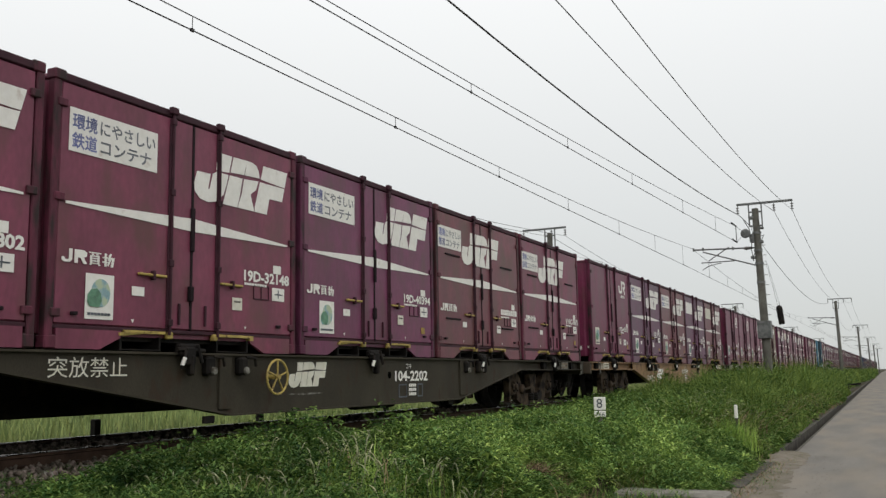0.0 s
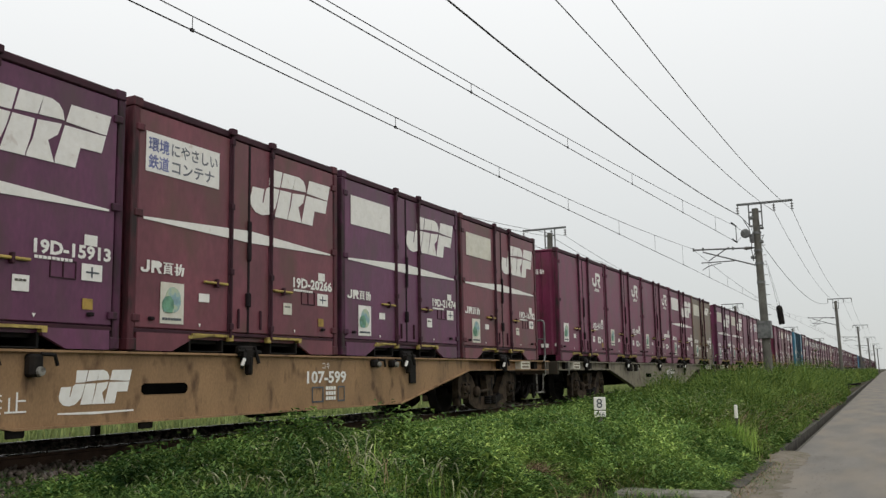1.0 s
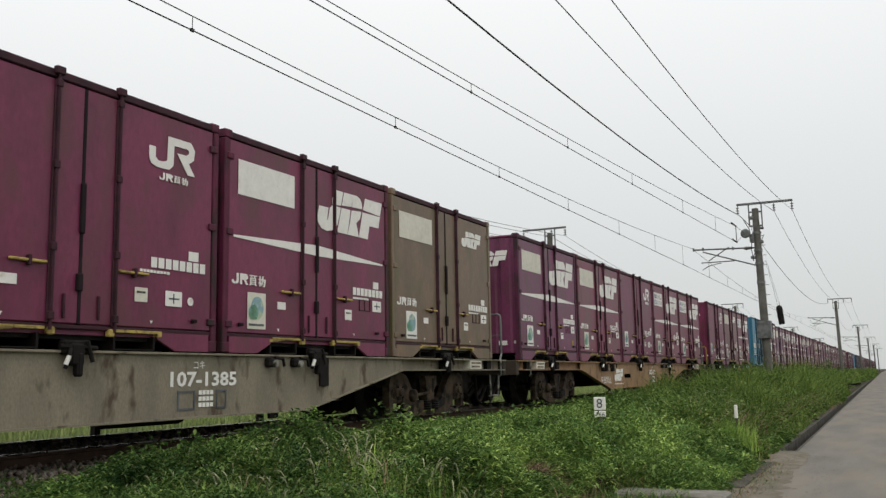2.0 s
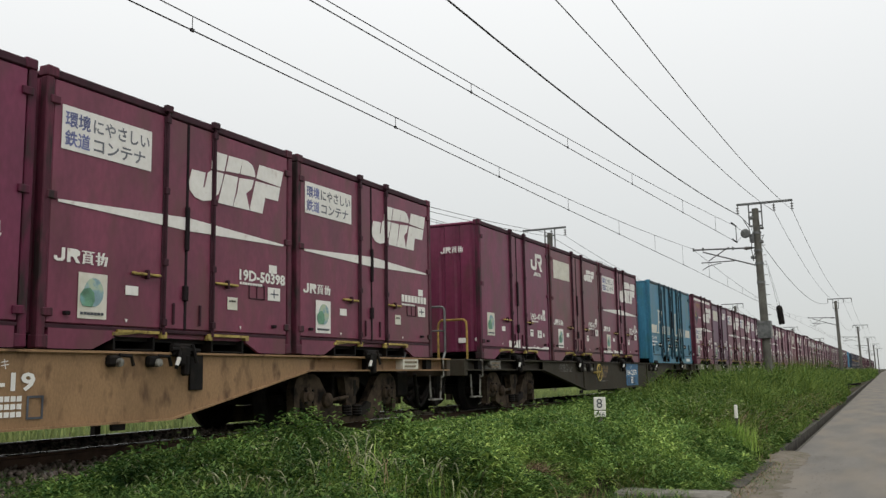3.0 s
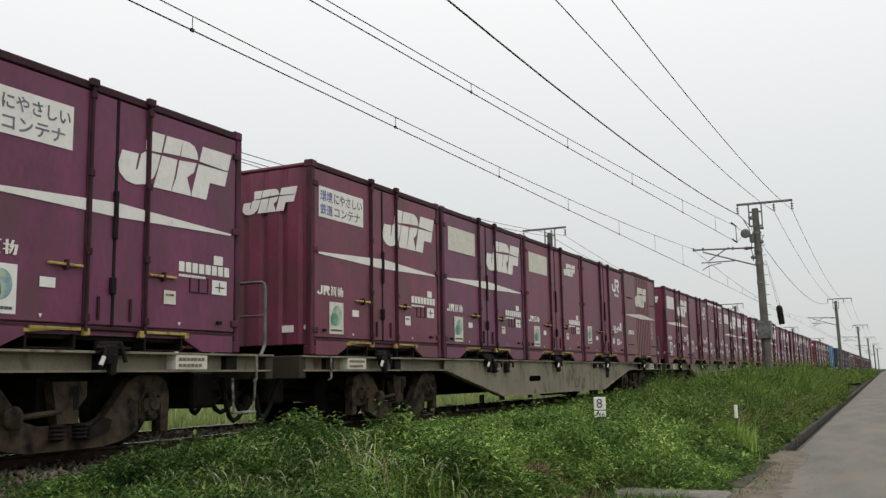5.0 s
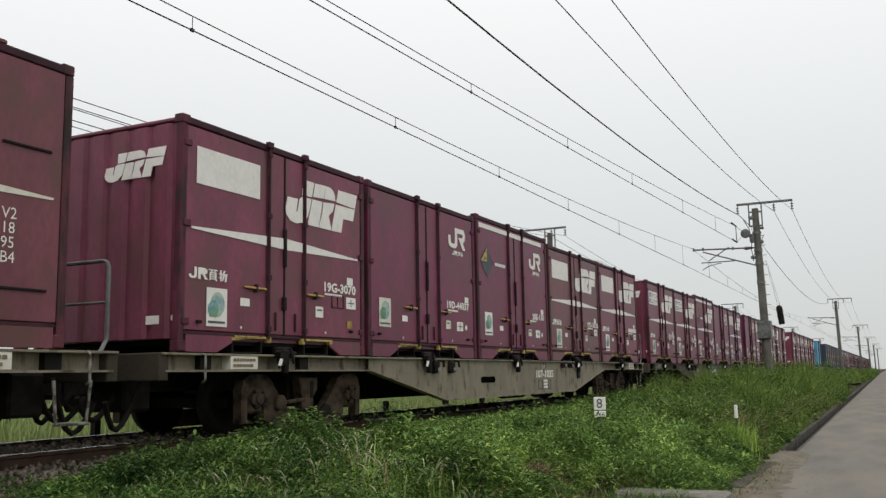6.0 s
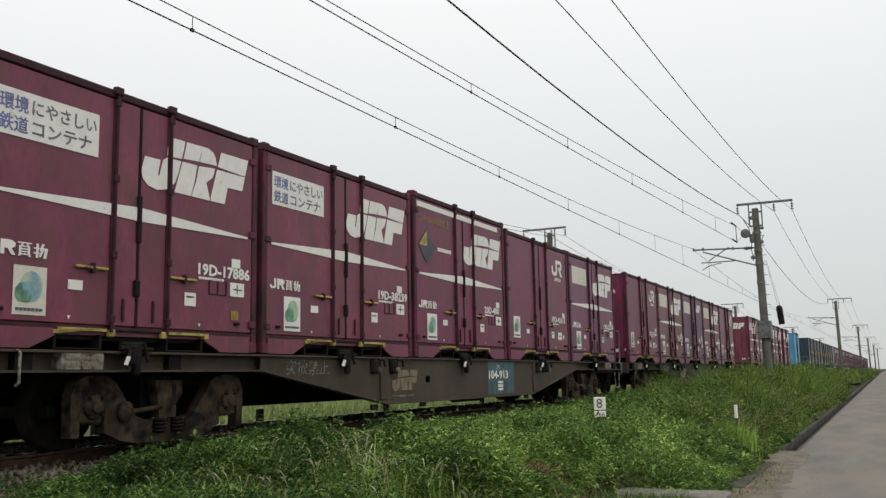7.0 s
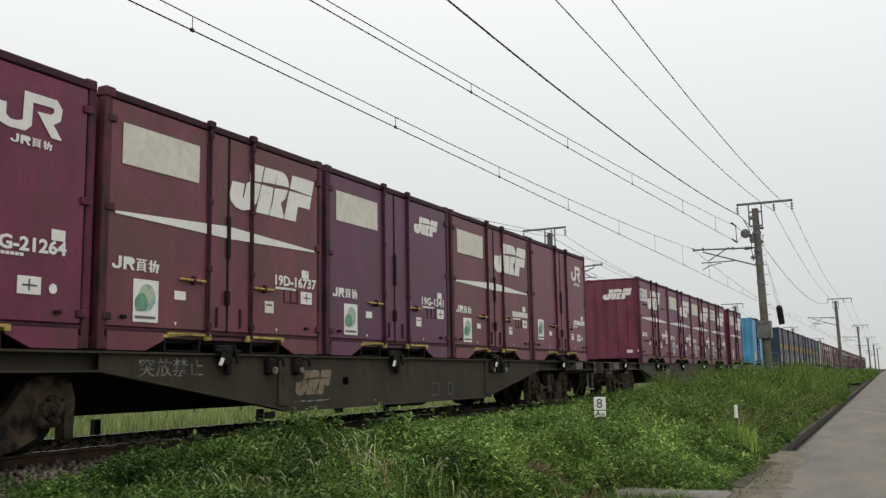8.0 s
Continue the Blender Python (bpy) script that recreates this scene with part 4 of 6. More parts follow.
def container_wagon(shade, number, wheel_lock, plate=None, style="", seed=0, shift=0.0):
    near = seed < 11
    rng = random.Random(seed)
    steel = SHADES[shade]
    tone = {"dark": "Dark green-grey", "grey": "Grey-beige", "orange": "Faded orange-brown", "brownish": "Dark brown-grey"}[shade]
    root = tagged(empty("container_wagon"), f"{tone} flat container wagon with fish-bellied side sills", "wagon", "wagons of the train")
    w = 2.45
    old = wheel_lock or style == "old"
    belly = 2.96 if old else 3.36
    side_sill(root, belly, steel)
    side_sill(root, belly, steel, Matrix.Translation((-w, 0, 0)) @ Matrix.Diagonal((-1, 1, 1, 1)))
    part("centre_sill", "centre_sill", vf_box(-w / 2 - 0.22, -w / 2 + 0.22, -9.7, 9.7, -0.42, -0.03), STEEL, root)
    part("deck_plate", "deck_plate", vf_box(-w + 0.17, -0.17, -6.0, 6.0, -0.028, -0.014), STEEL, root)
    for a in (-0.51, 0.51):
        part("under_box", "under_box", vf_box(-w / 2 + a - 0.285, -w / 2 + a + 0.285, -5.2, 5.2, -0.66, -0.2), STEEL, root)
    for y in np.linspace(-9.2, 9.2, 11 if near else 3):
        part("cross_beam", "cross_beam", vf_box(-w + 0.05, -0.06, -0.09, 0.09, -0.19, -0.036), STEEL, root, at=flat(0, float(y), 0))
    for s in (-1, 1):
        # End beams take a darker steel: the shade between wagons, put into colour.
        part("end_beam", "end_beam", vf_soft(-w + 0.02, -0.03, -0.07, 0.07, -0.30, -0.012, 0.012), SHADES["dark" if shade in ("dark", "grey") else "brownish"], root, at=flat(0, s * 9.86, 0))
        part("coupler", "coupler", vf_join(vf_soft(-0.13, 0.13, -0.30, 0.22, -0.15, 0.13, 0.03), vf_soft(-0.21, 0.21, 0.16, 0.50, -0.17, 0.17, 0.05)), STEEL, root, at=flat(-w / 2, s * 9.68, -0.30) if s > 0 else Matrix.Translation((-w / 2, s * 9.68, -0.30)) @ pose(0, 0, 0, 0, 0, 180))
        for key, reach, drop, off in (("a", 0.62, 0.46, 0.42), ("b", 0.50, 0.56, 0.68), ("c", 0.66, 0.36, 0.20), ("d", 0.44, 0.50, -0.45)):
            curve = [(-w / 2 + off - 0.06 * math.sin(q * 3.1), s * (q * reach - 0.12), -0.26 - drop * math.sin(q * 2.6) + 0.05 * q) for q in np.linspace(0, 1, 8)]
            part("brake_hose", ("hose", key, s), vf_path(curve, 0.030), STEEL, root, at=flat(0, s * 9.75, 0))
        part("draft_gear", ("draft", s), vf_join(vf_soft(-w / 2 - 0.35, -w / 2 + 0.55, -0.25, 0.15, -0.62, -0.20, 0.03)), STEEL, root, at=flat(0, s * 9.5, 0))
        step = [(-0.05, -0.22, -0.28), (-0.05, -0.18, -0.66), (-0.05, 0.16, -0.66), (-0.05, 0.20, -0.28)]
        if (s > 0 and seed != 0) or (wheel_lock and s < 0):
            part("step", ("step", s), vf_join(vf_path(step, 0.016), vf_soft(-0.10, 0.0, -0.18, 0.16, -0.68, -0.655, 0.006)), DULL, root, "dirty pale foot step", flat(0, s * 9.42, 0))
        part("grab_iron", ("grab", s), vf_path([(0.0, 0.10, -0.02), (0.04, 0.10, -0.04), (0.04, 0.10, -0.30), (0.0, 0.10, -0.32)], 0.014), DULL, root, at=flat(0, s * 9.42, 0))
        part("end_plate", "end_plate", vf_soft(-0.135, -0.004, 0, 0.48, -0.185, -0.036, 0.002), DULL if shade in ("dark", "brownish") else CREAM, root, "pale plate with unreadable lines", flat(0, -8.85 if s < 0 else 8.25, 0))
        for z, wide, count in ((-0.095, 0.40, 7), (-0.158, 0.36, 6)):
            part("plate_print", ("plate_print", count), vf_bars(wide, 0.032, count), TAN, root, at=flat(0.0, (-8.85 if s < 0 else 8.25) + 0.04, z))
    rail = [(-0.06, -0.08, -0.03), (-0.06, 0.0, 0.10), (-0.06, 0.0, 0.78), (-0.08, 0.0, 0.83), (-0.12, 0.0, 0.85), (-0.78, 0.0, 0.85), (-0.82, 0.0, 0.81), (-0.82, 0.0, 0.06), (-0.82, -0.08, -0.03)]
    if not wheel_lock and seed != 9:
        part("hand_rail", "hand_rail", vf_join(vf_path(rail, 0.021, 8), vf_rod((-0.06, 0, 0.45), (-0.82, 0, 0.45), 0.014, 6)), GALV, root, "grey end hand rail", flat(0, 9.80, 0))
    if seed == 4:
        part("hand_rail", "front_rail", vf_path([(-0.06, 0, -0.03), (-0.06, 0, 0.55), (-0.07, 0, 0.64), (-0.12, 0, 0.68), (-0.55, 0, 0.68), (-0.60, 0, 0.64), (-0.62, 0, 0.55), (-0.62, 0, -0.03)], 0.021, 8), GOLD, root, "faded yellow end hand rail", flat(0, -9.74, 0))
    for y in (-7.30, 6.91) if old else (-7.08, 7.08):
        build_bogie(root, y, 0.98 if old else 1.04)
    if not near:
        return root
    # latches that hold the containers, at the middle of each slot
    latch = vf_join(vf_soft(-0.05, 0.035, -0.16, 0.16, -0.07, 0.06, 0.02), vf_soft(-0.03, 0.06, -0.09, 0.07, -0.17, 0.03, 0.02), vf_soft(-0.02, 0.07, -0.02, 0.05, -0.27, -0.05, 0.02), vf_rod((0.04, 0.10, 0.05), (0.06, 0.15, -0.14), 0.020, 6), vf_rod((0.03, -0.20, 0.0), (0.03, 0.22, -0.01), 0.022, 6), vf_path([(0.06, -0.10, -0.02), (0.09, -0.15, -0.10), (0.07, -0.17, -0.20)], 0.018))
    for k in range(5):
        y = -BLOCK / 2 + k * SLOT + 1.82 + shift
        part("container_latch", "container_latch", latch, STEEL, root, at=flat(0, y, 0.02))
        part("latch_tip", "latch_tip", vf_path([(0.092, -0.145, -0.085), (0.078, -0.17, -0.165)], 0.021), WHITE, root, at=flat(0, y, 0.02))
    for y in (-3.40, -2.85, 3.2, 3.75) if old else (-3.78, -3.20, 2.55, 3.06):
        small = y > 0 and not old
        gear = part("brake_gear", ("brake_gear", small), vf_soft(-0.06, 0.05, -0.07, 0.07, -0.16 if small else -0.25, -0.05, 0.025), STEEL, root, at=flat(0, y, 0))
        part("gear_cap", ("gear_cap", small), vf_turn([(0.03, 0.045), (0.075, 0.04), (0.08, 0.01)], 10), DULL, gear, at=flat(0, 0.02, -0.12 if small else -0.20))
        part("gear_arm", "gear_arm", vf_path([(0.03, 0.04, -0.05), (0.06, 0.16, -0.06), (0.05, 0.20, -0.15)], 0.018), STEEL, gear)
    for y in (-belly - 0.14, belly + 0.14) if old else (3.72,):
        part("rib", ("rib", old), vf_soft(-0.044, -0.014, -0.10, 0.10, -0.62 if old else -0.40, -0.037, 0.006), steel if old else STEEL, root, at=flat(0, y, 0))
    part("air_tank", "air_tank", vf_turn([(-0.6, 0.02), (-0.55, 0.16), (0.55, 0.16), (0.6, 0.02)], 14), STEEL, root, at=Matrix.Translation((-0.7, 1.2, -0.62)) @ pose(0, 0, 0, 0, 0, 90))
    for y in (-1.9, 2.6, -3.4):
        part("drain_pipe", "drain_pipe", vf_soft(-0.04, 0.0, 0, 0.18, -0.76, -0.68, 0.01), STEEL, root, at=flat(-0.05, y, 0))
    # lettering and marks on the sill
    m, along = -0.042, 0.73 if old else 0.89
    if number:
        if plate:
            part("number_panel", ("number_panel", plate.name), vf_box(0, 0.003, -0.02, 1.26, -0.64, -0.045), plate, root, "faded painted panel behind the wagon number", flat(m, along, 0))
        part("wagon_number", ("number", number), lambda: vf_text(number, 0.205, width=1.05 * len(number) / 8, bold=0.006), WHITE, root, "white painted wagon number", flat(m + 0.006, along + 0.03, -0.355))
    if number:
        part("wagon_kind", "wagon_kind", lambda: vf_text("\u30b3\u30ad", 0.10), WHITE, root, at=flat(m + 0.006, along + 0.36, -0.175))
    for y, wd in ((0.14, 0.26), (0.74, 0.17)):
        part("mark_box", ("mark_box", wd), vf_join(vf_box(0, 0.004, 0, 0.02, 0, 0.20), vf_box(0, 0.004, wd - 0.02, wd, 0, 0.20), vf_box(0, 0.004, 0, wd, 0, 0.02), vf_box(0, 0.004, 0, wd, 0.18, 0.20)), INK, root, at=flat(m + 0.004, y + along, -0.605))
    if number:
        part("data_bars", "data_bars", vf_join(*[vf_move(vf_bars(0.24, 0.045, 4), 0, 0, -0.065 * k) for k in range(3)]), WHITE, root, at=flat(m + 0.004, along + 0.46, -0.45))
    # Sill holes and slot are thin plates; their inner dark is painted black.
    if wheel_lock:
        ring = [(math.cos(a) * 0.20, math.sin(a) * 0.20) for a in (2 * math.pi * k / 20 for k in range(21))]
        part("hand_wheel", "hand_wheel", vf_join(vf_path([(0.10, a, b) for a, b in ring], 0.014), *[vf_rod((0.10, 0, 0), (0.10, math.cos(a) * 0.2, math.sin(a) * 0.2), 0.011, 6) for a in (0.3, 1.56, 2.8, 4.1, 5.3)], vf_rod((-0.06, 0, 0), (0.13, 0, 0), 0.03, 10)), YELLOW, root, "yellow brake hand wheel", flat(0, -2.31, -0.275))
        part("sill_hole", "hole_round", vf_disc(0.05, 12, 1.0), HOLE, root, at=flat(m + 0.001, 0.60, -0.27))
        part("sill_emblem", ("sill_emblem", number == "104-2202"), lambda: ([(a, b * 0.50, c * 0.53) for a, b, c in vf_flag("blocks")[0]], vf_flag("blocks")[1]), SILLGOLD if number != "104-2202" else CREAM, root, "worn slanted emblem", flat(m, -1.90, -0.40))
        part("sill_line", "sill_line", vf_prism([(0, 0), (0.35, -0.012), (0.75, 0.0), (0.75, 0.012), (0.35, 0.012), (0, 0.012)], 0, 0.003), DULL, root, at=flat(m, -1.90, -0.49))
    elif style == "old":
        part("sill_hole", "hole_square", vf_prism([(-0.06, -0.05), (0.06, -0.05), (0.075, 0.0), (0.06, 0.05), (-0.06, 0.05), (-0.075, 0.0)], 0, 0.003), HOLE, root, at=flat(m + 0.001, -1.68, -0.34))
        part("sill_emblem", "sill_emblem_old", lambda: ([(a, b * 0.48, c * 0.53) for a, b, c in vf_flag("blocks")[0]], vf_flag("blocks")[1]), TAN, root, "worn slanted emblem", flat(m, -2.84, -0.50))
        part("sill_line", "sill_line", vf_prism([(0, 0), (0.35, -0.012), (0.75, 0.0), (0.75, 0.012), (0.35, 0.012), (0, 0.012)], 0, 0.003), DULL, root, at=flat(m, -2.84, -0.58))
    else:
        slot = [(0.05, -0.055), (0.63, -0.055), (0.67, -0.025), (0.67, 0.025), (0.63, 0.055), (0.05, 0.055), (0.015, 0.025), (0.015, -0.025)]
        part("sill_slot", "sill_slot", vf_prism(slot, 0, 0.003), HOLE, root, "dark oval slot", flat(m, -1.92, -0.375))
        if shade == "orange":
            part("sill_emblem", "sill_emblem2", lambda: ([(a, b * 0.51, c * 0.54) for a, b, c in vf_flag("blocks")[0]], vf_flag("blocks")[1]), WHITE, root, "white slanted emblem", flat(m, -2.90, -0.50))
            part("sill_line", "sill_line2", vf_prism([(0, 0), (0.4, -0.012), (0.9, 0.0), (0.9, 0.014), (0.4, 0.012), (0, 0.014)], 0, 0.003), WHITE, root, at=flat(m, -2.90, -0.58))
    if shade in ("dark", "brownish", "orange"):
        y, z = (-4.16, -0.54) if shade == "orange" else ((-4.95, -0.24) if number == "104-2559" else (-5.46, -0.24))
        part("sill_warning", ("sill_warning", shade, number == "104-2202"), lambda: vf_text("\u7a81\u653e\u7981\u6b62", 0.20, width=0.93), WHITE if shade == "orange" else (CREAM if number == "104-2202" else DULL), root, "pale painted warning", flat(m + 0.006, y, z))
    return root


# front to rear, as the wagons pass: (sill shade, number, hand wheel, panel), then five slots of (kind, paint, number)
TEAL = shader("teal_panel", (0.06, 0.13, 0.14), 0.6, scale=8)
BLUEP = shader("blue_panel", (0.06, 0.19, 0.36), 0.6, scale=8)
CONSIST = [
    (("dark", "104-2202", True, None), [("slogan", "maroon", "19D-24802"), ("slogan", "maroon", "19D-32148"), ("slogan", "purple", "19D-40394"), ("vent", "brown", ""), ("vent", "maroon", "V19C-7871")]),
    (("orange", "107-599", False, None), [("plain", "red", "19D-42303"), ("slogan", "violet", "19D-15913"), ("slogan", "brown", "19D-20266"), ("panel", "violet", "19D-21474"), ("panel", "brown", "19D-16782")]),
    (("grey", "107-1385", False, None), [("plain", "red", "19D-43113"), ("plain", "red", "19D-44892"), ("plain", "red", ""), ("panel", "red", ""), ("small", "olive", "")]),
    (("orange", "107-19", False, None), [("panel", "purple", ""), ("panel", "maroon", "19G-5574"), ("plain", "red", "19D-48327"), ("slogan", "maroon", "19D-50398"), ("slogan", "maroon", "")]),
    (("dark", "104-2559", True, BLUEP), [("plain", "red", "19D-47406"), ("small", "brown", "19G-677"), ("slogan", "maroon", "19D-41894"), ("long",), None]),
    (("grey", "107-1238", False, None), [("hazard", "maroon", "20D-197"), ("small", "violet", "19G-720"), ("slogan", "maroon", "19G-16610"), ("slogan", "maroon", ""), ("slogan", "purple", "")]),
    (("grey", "", False, None), [("slogan", "maroon", ""), ("panel", "purple", ""), ("small", "maroon", ""), ("plain", "red", "19D-48493"), ("ribbed", "brown")]),
    (("grey", "107-1035", False, None), [("panel", "maroon", "19G-3070"), ("plain", "red", "19D-44037"), ("hazard_plain", "red", "20E-130"), ("panel", "brown", "19D-13552"), ("panel", "maroon", "")]),
    (("brownish", "104-913", False, TEAL, "old"), [("slogan", "maroon", "19D-17886"), ("slogan", "maroon", "19D-38239"), ("hazard_wide", "red", "20D-400"), ("plain", "red", "19D-42015"), ("panel", "purple", "19D-22704")]),
    (("dark", "", False, None, "old"), [("plain", "red", "19G-21264"), ("panel", "brown", "19D-16737"), ("small", "violet", "19G-1341"), ("panel", "brown", ""), ("plain", "maroon", "")]),
    (("brownish", "", False, None, "old"), [None, ("vent", "maroon", ""), ("panel", "purple", ""), ("panel", "maroon", ""), ("slogan", "maroon", "")]),
    (("grey", "", False, None), [("panel", "red", ""), None, ("bare", "sky", ""), None, None]),
    (("dark", "", True, None), [("band", "navy", ""), ("band", "navy", ""), ("band", "navy", ""), ("band", "navy", ""), ("band", "navy", "")]),
    (("grey", "", False, None), [("band", "navy", ""), ("band", "navy", ""), ("band", "navy", ""), ("band", "navy", ""), ("small", "pale", "")]),
    (("dark", "", True, None), [("small", "maroon", ""), ("panel", "purple", ""), ("panel", "maroon", ""), ("small", "pale", ""), ("plain", "maroon", "")]),
]
FAR = [("panel", "maroon", ""), ("plain", "red", ""), ("slogan", "purple", ""), ("panel", "brown", ""), ("small", "maroon", ""), ("slogan", "maroon", "")]


# how far the loads and the wagons stand off the even spacing
LOAD_OFF = {0: 0.43, 4: 0.53, 5: 0.05, 6: 0.05, 7: 0.08, 8: 0.09, 9: 0.06, 10: 0.12}
WAGON_OFF = {4: 0.32, 8: 0.42, 9: 0.42}


def build_train():
    rng = random.Random(5)
    for k in range(22):
        if k < len(CONSIST):
            wagon, load = CONSIST[k]
        else:
            wagon, load = (("grey", "dark", "brownish")[k % 3], "", k % 2 == 0, None), [FAR[(k * 5 + i * 3 + i * i) % 6] for i in range(5)]
        rear = REAR0 + PITCH_W * k
        front = rear - BLOCK
        off, own = LOAD_OFF.get(k, 0.0), WAGON_OFF.get(k, 0.30)
        MOVERS.append((container_wagon(*wagon, seed=k, shift=off - own), (SIDE - 0.012, rear - BLOCK / 2 + own, DECK)))
        for i, item in enumerate(load):
            if item is None:
                continue
            y = front + i * SLOT + off
            if item[0] == "ribbed":
                ob = ribbed_container(item[1], rng)
            elif item[0] == "long":
                ob, y = long_container(rng), rear + 0.6 - 6.06
            else:
                mark = "" if i or item[0] in ("band", "bare") else ("bars" if item[0] == "plain" else "blocks")
                mark = "blocks" if load[0] is None and i == 1 else mark
                ob = box_container(item[0], item[1], item[2], rng, mark, near=k < 11)
            MOVERS.append((ob, (SIDE, y, DECK)))
    for ob, at in MOVERS:
        ob.matrix_basis = Matrix.Translation(at)


build_train()


# ---- ground ----
def road_edge(y):
    return -1.70 - 0.0079 * (y - 15.0)


def hollow(z, x, y):
    """The bank is cut away beside the culvert."""
    k = np.clip((x + 3.50) / 0.25, 0, 1) * np.clip((-1.9 - x) / 0.1, 0, 1) * np.clip((12.6 - y) / 0.6, 0, 1)
    return z * (1 - k) + 0.01 * k


def land(x, y):
    """Height of the ground: track bed, verge falling to the gutter, flat fields."""
    e = road_edge(y)
    xs = [-900, -60, -30, -14, -10.5, -9.3, -8.9, -8.50, -8.30, -7.42, -7.22, -6.85, -6.45, -5.9, -4.6, -3.4, -2.6, e - 0.42, e - 0.36, e - 0.34, e + 0.02, e + 0.06, 900]
    zs = [0.0, 0.1, 0.25, 0.45, 0.58, 0.62, 0.71, 0.845, 0.845, 0.80, 0.72, 0.71, 0.62, 0.57, 0.50, 0.36, 0.14, 0.06, 0.03, -0.40, -0.40, -0.06, -0.06]
    if y < 17.4:
        zs[-4] = zs[-3] = -0.03
    return hollow(float(np.interp(x, xs, zs)), x, y)


def build_ground():
    xs = sorted(set([-900, -400, -200, -120, -80, -60, -45, -36, -30, -25, -20, -17] + list(np.round(np.arange(-15, -2.2, 0.25), 3)) +
                    list(np.round(np.arange(-2.2, -1.2, 0.06), 3)) + list(np.round(np.arange(-4.0, -2.2, 0.1), 3)) + [-8.5, -8.3, -7.42, -7.22, -1, 0, 2, 4, 8, 15, 40, 100, 300, 900]))
    ys = list(np.arange(-30, 45, 0.4)) + list(np.arange(45, 140, 2.0)) + [150, 170, 200, 240, 300, 400, 600, 900, 1400, 2200, 3000]
    ys = [-600, -200, -80] + ys
    v = []
    for y in ys:
        for x in xs:
            z = land(x, y)
            if -14 < x < -2.4:
                z += 0.05 * noise.noise((x * 0.9, y * 0.9, 0.0)) + 0.02 * noise.noise((x * 4, y * 4, 3.0))
            v.append((x, y, z))
    n = len(xs)
    f = [(j * n + i, j * n + i + 1, (j + 1) * n + i + 1, (j + 1) * n + i) for j in range(len(ys) - 1) for i in range(n - 1)]
    return v, f


thing("ground", build_ground, SOIL, "weedy soil and grass land beside the railway", "ground", kind="structure", smooth=True)


def strip(left, right, z0, z1, ys):
    """A slab that follows the road: left and right edges as offsets from the road's edge."""
    v, f = [], []
    for y in ys:
        e = road_edge(y)
        v += [(e + left, y, z0), (e + left, y, z1), (e + right, y, z1), (e + right, y, z0)]
    for j in range(len(ys) - 1):
        for i in range(4):
            f.append((j * 4 + i, j * 4 + (i + 1) % 4, j * 4 + 4 + (i + 1) % 4, j * 4 + 4 + i))
    return v, f + [(0, 1, 2, 3), tuple(len(v) - 4 + i for i in (3, 2, 1, 0))]


LONG = list(np.arange(-30, 60, 1.0)) + list(np.arange(60, 300, 10.0)) + [400, 700, 1500]
thing("road", strip(0.0, 4.6, -0.07, 0.0, LONG), ASPHALT, "worn grey asphalt lane with pale patches", "road", kind="structure")
GUT = list(np.arange(17.4, 60, 0.6)) + list(np.arange(60, 300, 6.0)) + [400]
# The wall's dark face is its shade, put into the concrete colour.
thing("gutter_wall", strip(-0.38, -0.27, -0.42, 0.030, GUT), DARKCON, "weathered concrete gutter wall beside the road", "gutter", kind="structure")
thing("gutter_lip", strip(-0.05, -0.004, -0.42, 0.004, GUT), DARKCON, "concrete lip at the road edge", "gutter", kind="structure")
# Near-black floor: the shade down in the gutter is given as colour.
thing("gutter_floor", strip(-0.27, -0.05, -0.42, -0.26, GUT), STEEL, "gutter floor coloured near black for its shade", "gutter", kind="structure")


def build_apron():
    """Thin dirt that laps unevenly over the road's edge."""
    v, ys = [], np.arange(2.0, 18.6, 0.12)
    for y in ys:
        e = road_edge(y)
        fade = np.interp(y, [2, 16.0, 18.5], [1.0, 1.0, 0.05])
        out = (0.28 + 0.22 * noise.noise((y * 0.7, 0, 0)) + 0.16 * noise.noise((y * 3.1, 5, 0))) * fade
        v += [(e - 0.80 if y < 17.35 else e - 0.002, y, 0.009), (e + max(out, 0.01), y, 0.005)]
    return v, [(2 * j, 2 * j + 1, 2 * j + 3, 2 * j + 2) for j in range(len(ys) - 1)]


thing("dirt_apron", build_apron, GRIT, "dusty gravel and dirt at the road edge", "dirt", kind="structure")
thing("culvert_slab", lambda: vf_soft(-3.14, -1.84, 10.95, 11.45, -0.25, 0.10, 0.025), CONCRETE, "weathered concrete culvert slab with a broken edge", "slab")
thing("culvert_slab", lambda: vf_soft(-2.12, -1.86, 12.5, 17.3, -0.2, 0.024, 0.02), DARKCON, "mossy concrete cover slab over the gutter", "slab")


def build_heap():
    """A low uneven heap of dirt over the open end of the gutter."""
    xs, ys = np.linspace(-2.75, -1.25, 31), np.linspace(15.6, 18.6, 41)
    v = [(x, y, 0.004 + 0.085 * max(0.0, 1 - ((x + 2.0) / 0.62) ** 2) * max(0.0, 1 - ((y - 17.1) / 1.3) ** 2) * (0.75 + 0.9 * noise.noise((x * 4, y * 4, 0))) - 0.02 * (1 - max(0.0, 1 - ((x + 2.0) / 0.62) ** 2))) for y in ys for x in xs]
    return v, [(j * 31 + i, j * 31 + i + 1, j * 31 + 32 + i, j * 31 + 31 + i) for j in range(40) for i in range(30)]


thing("dirt_heap", build_heap, GRIT, "low heap of dusty dirt at the gutter's end", "dirt", kind="structure", smooth=True)
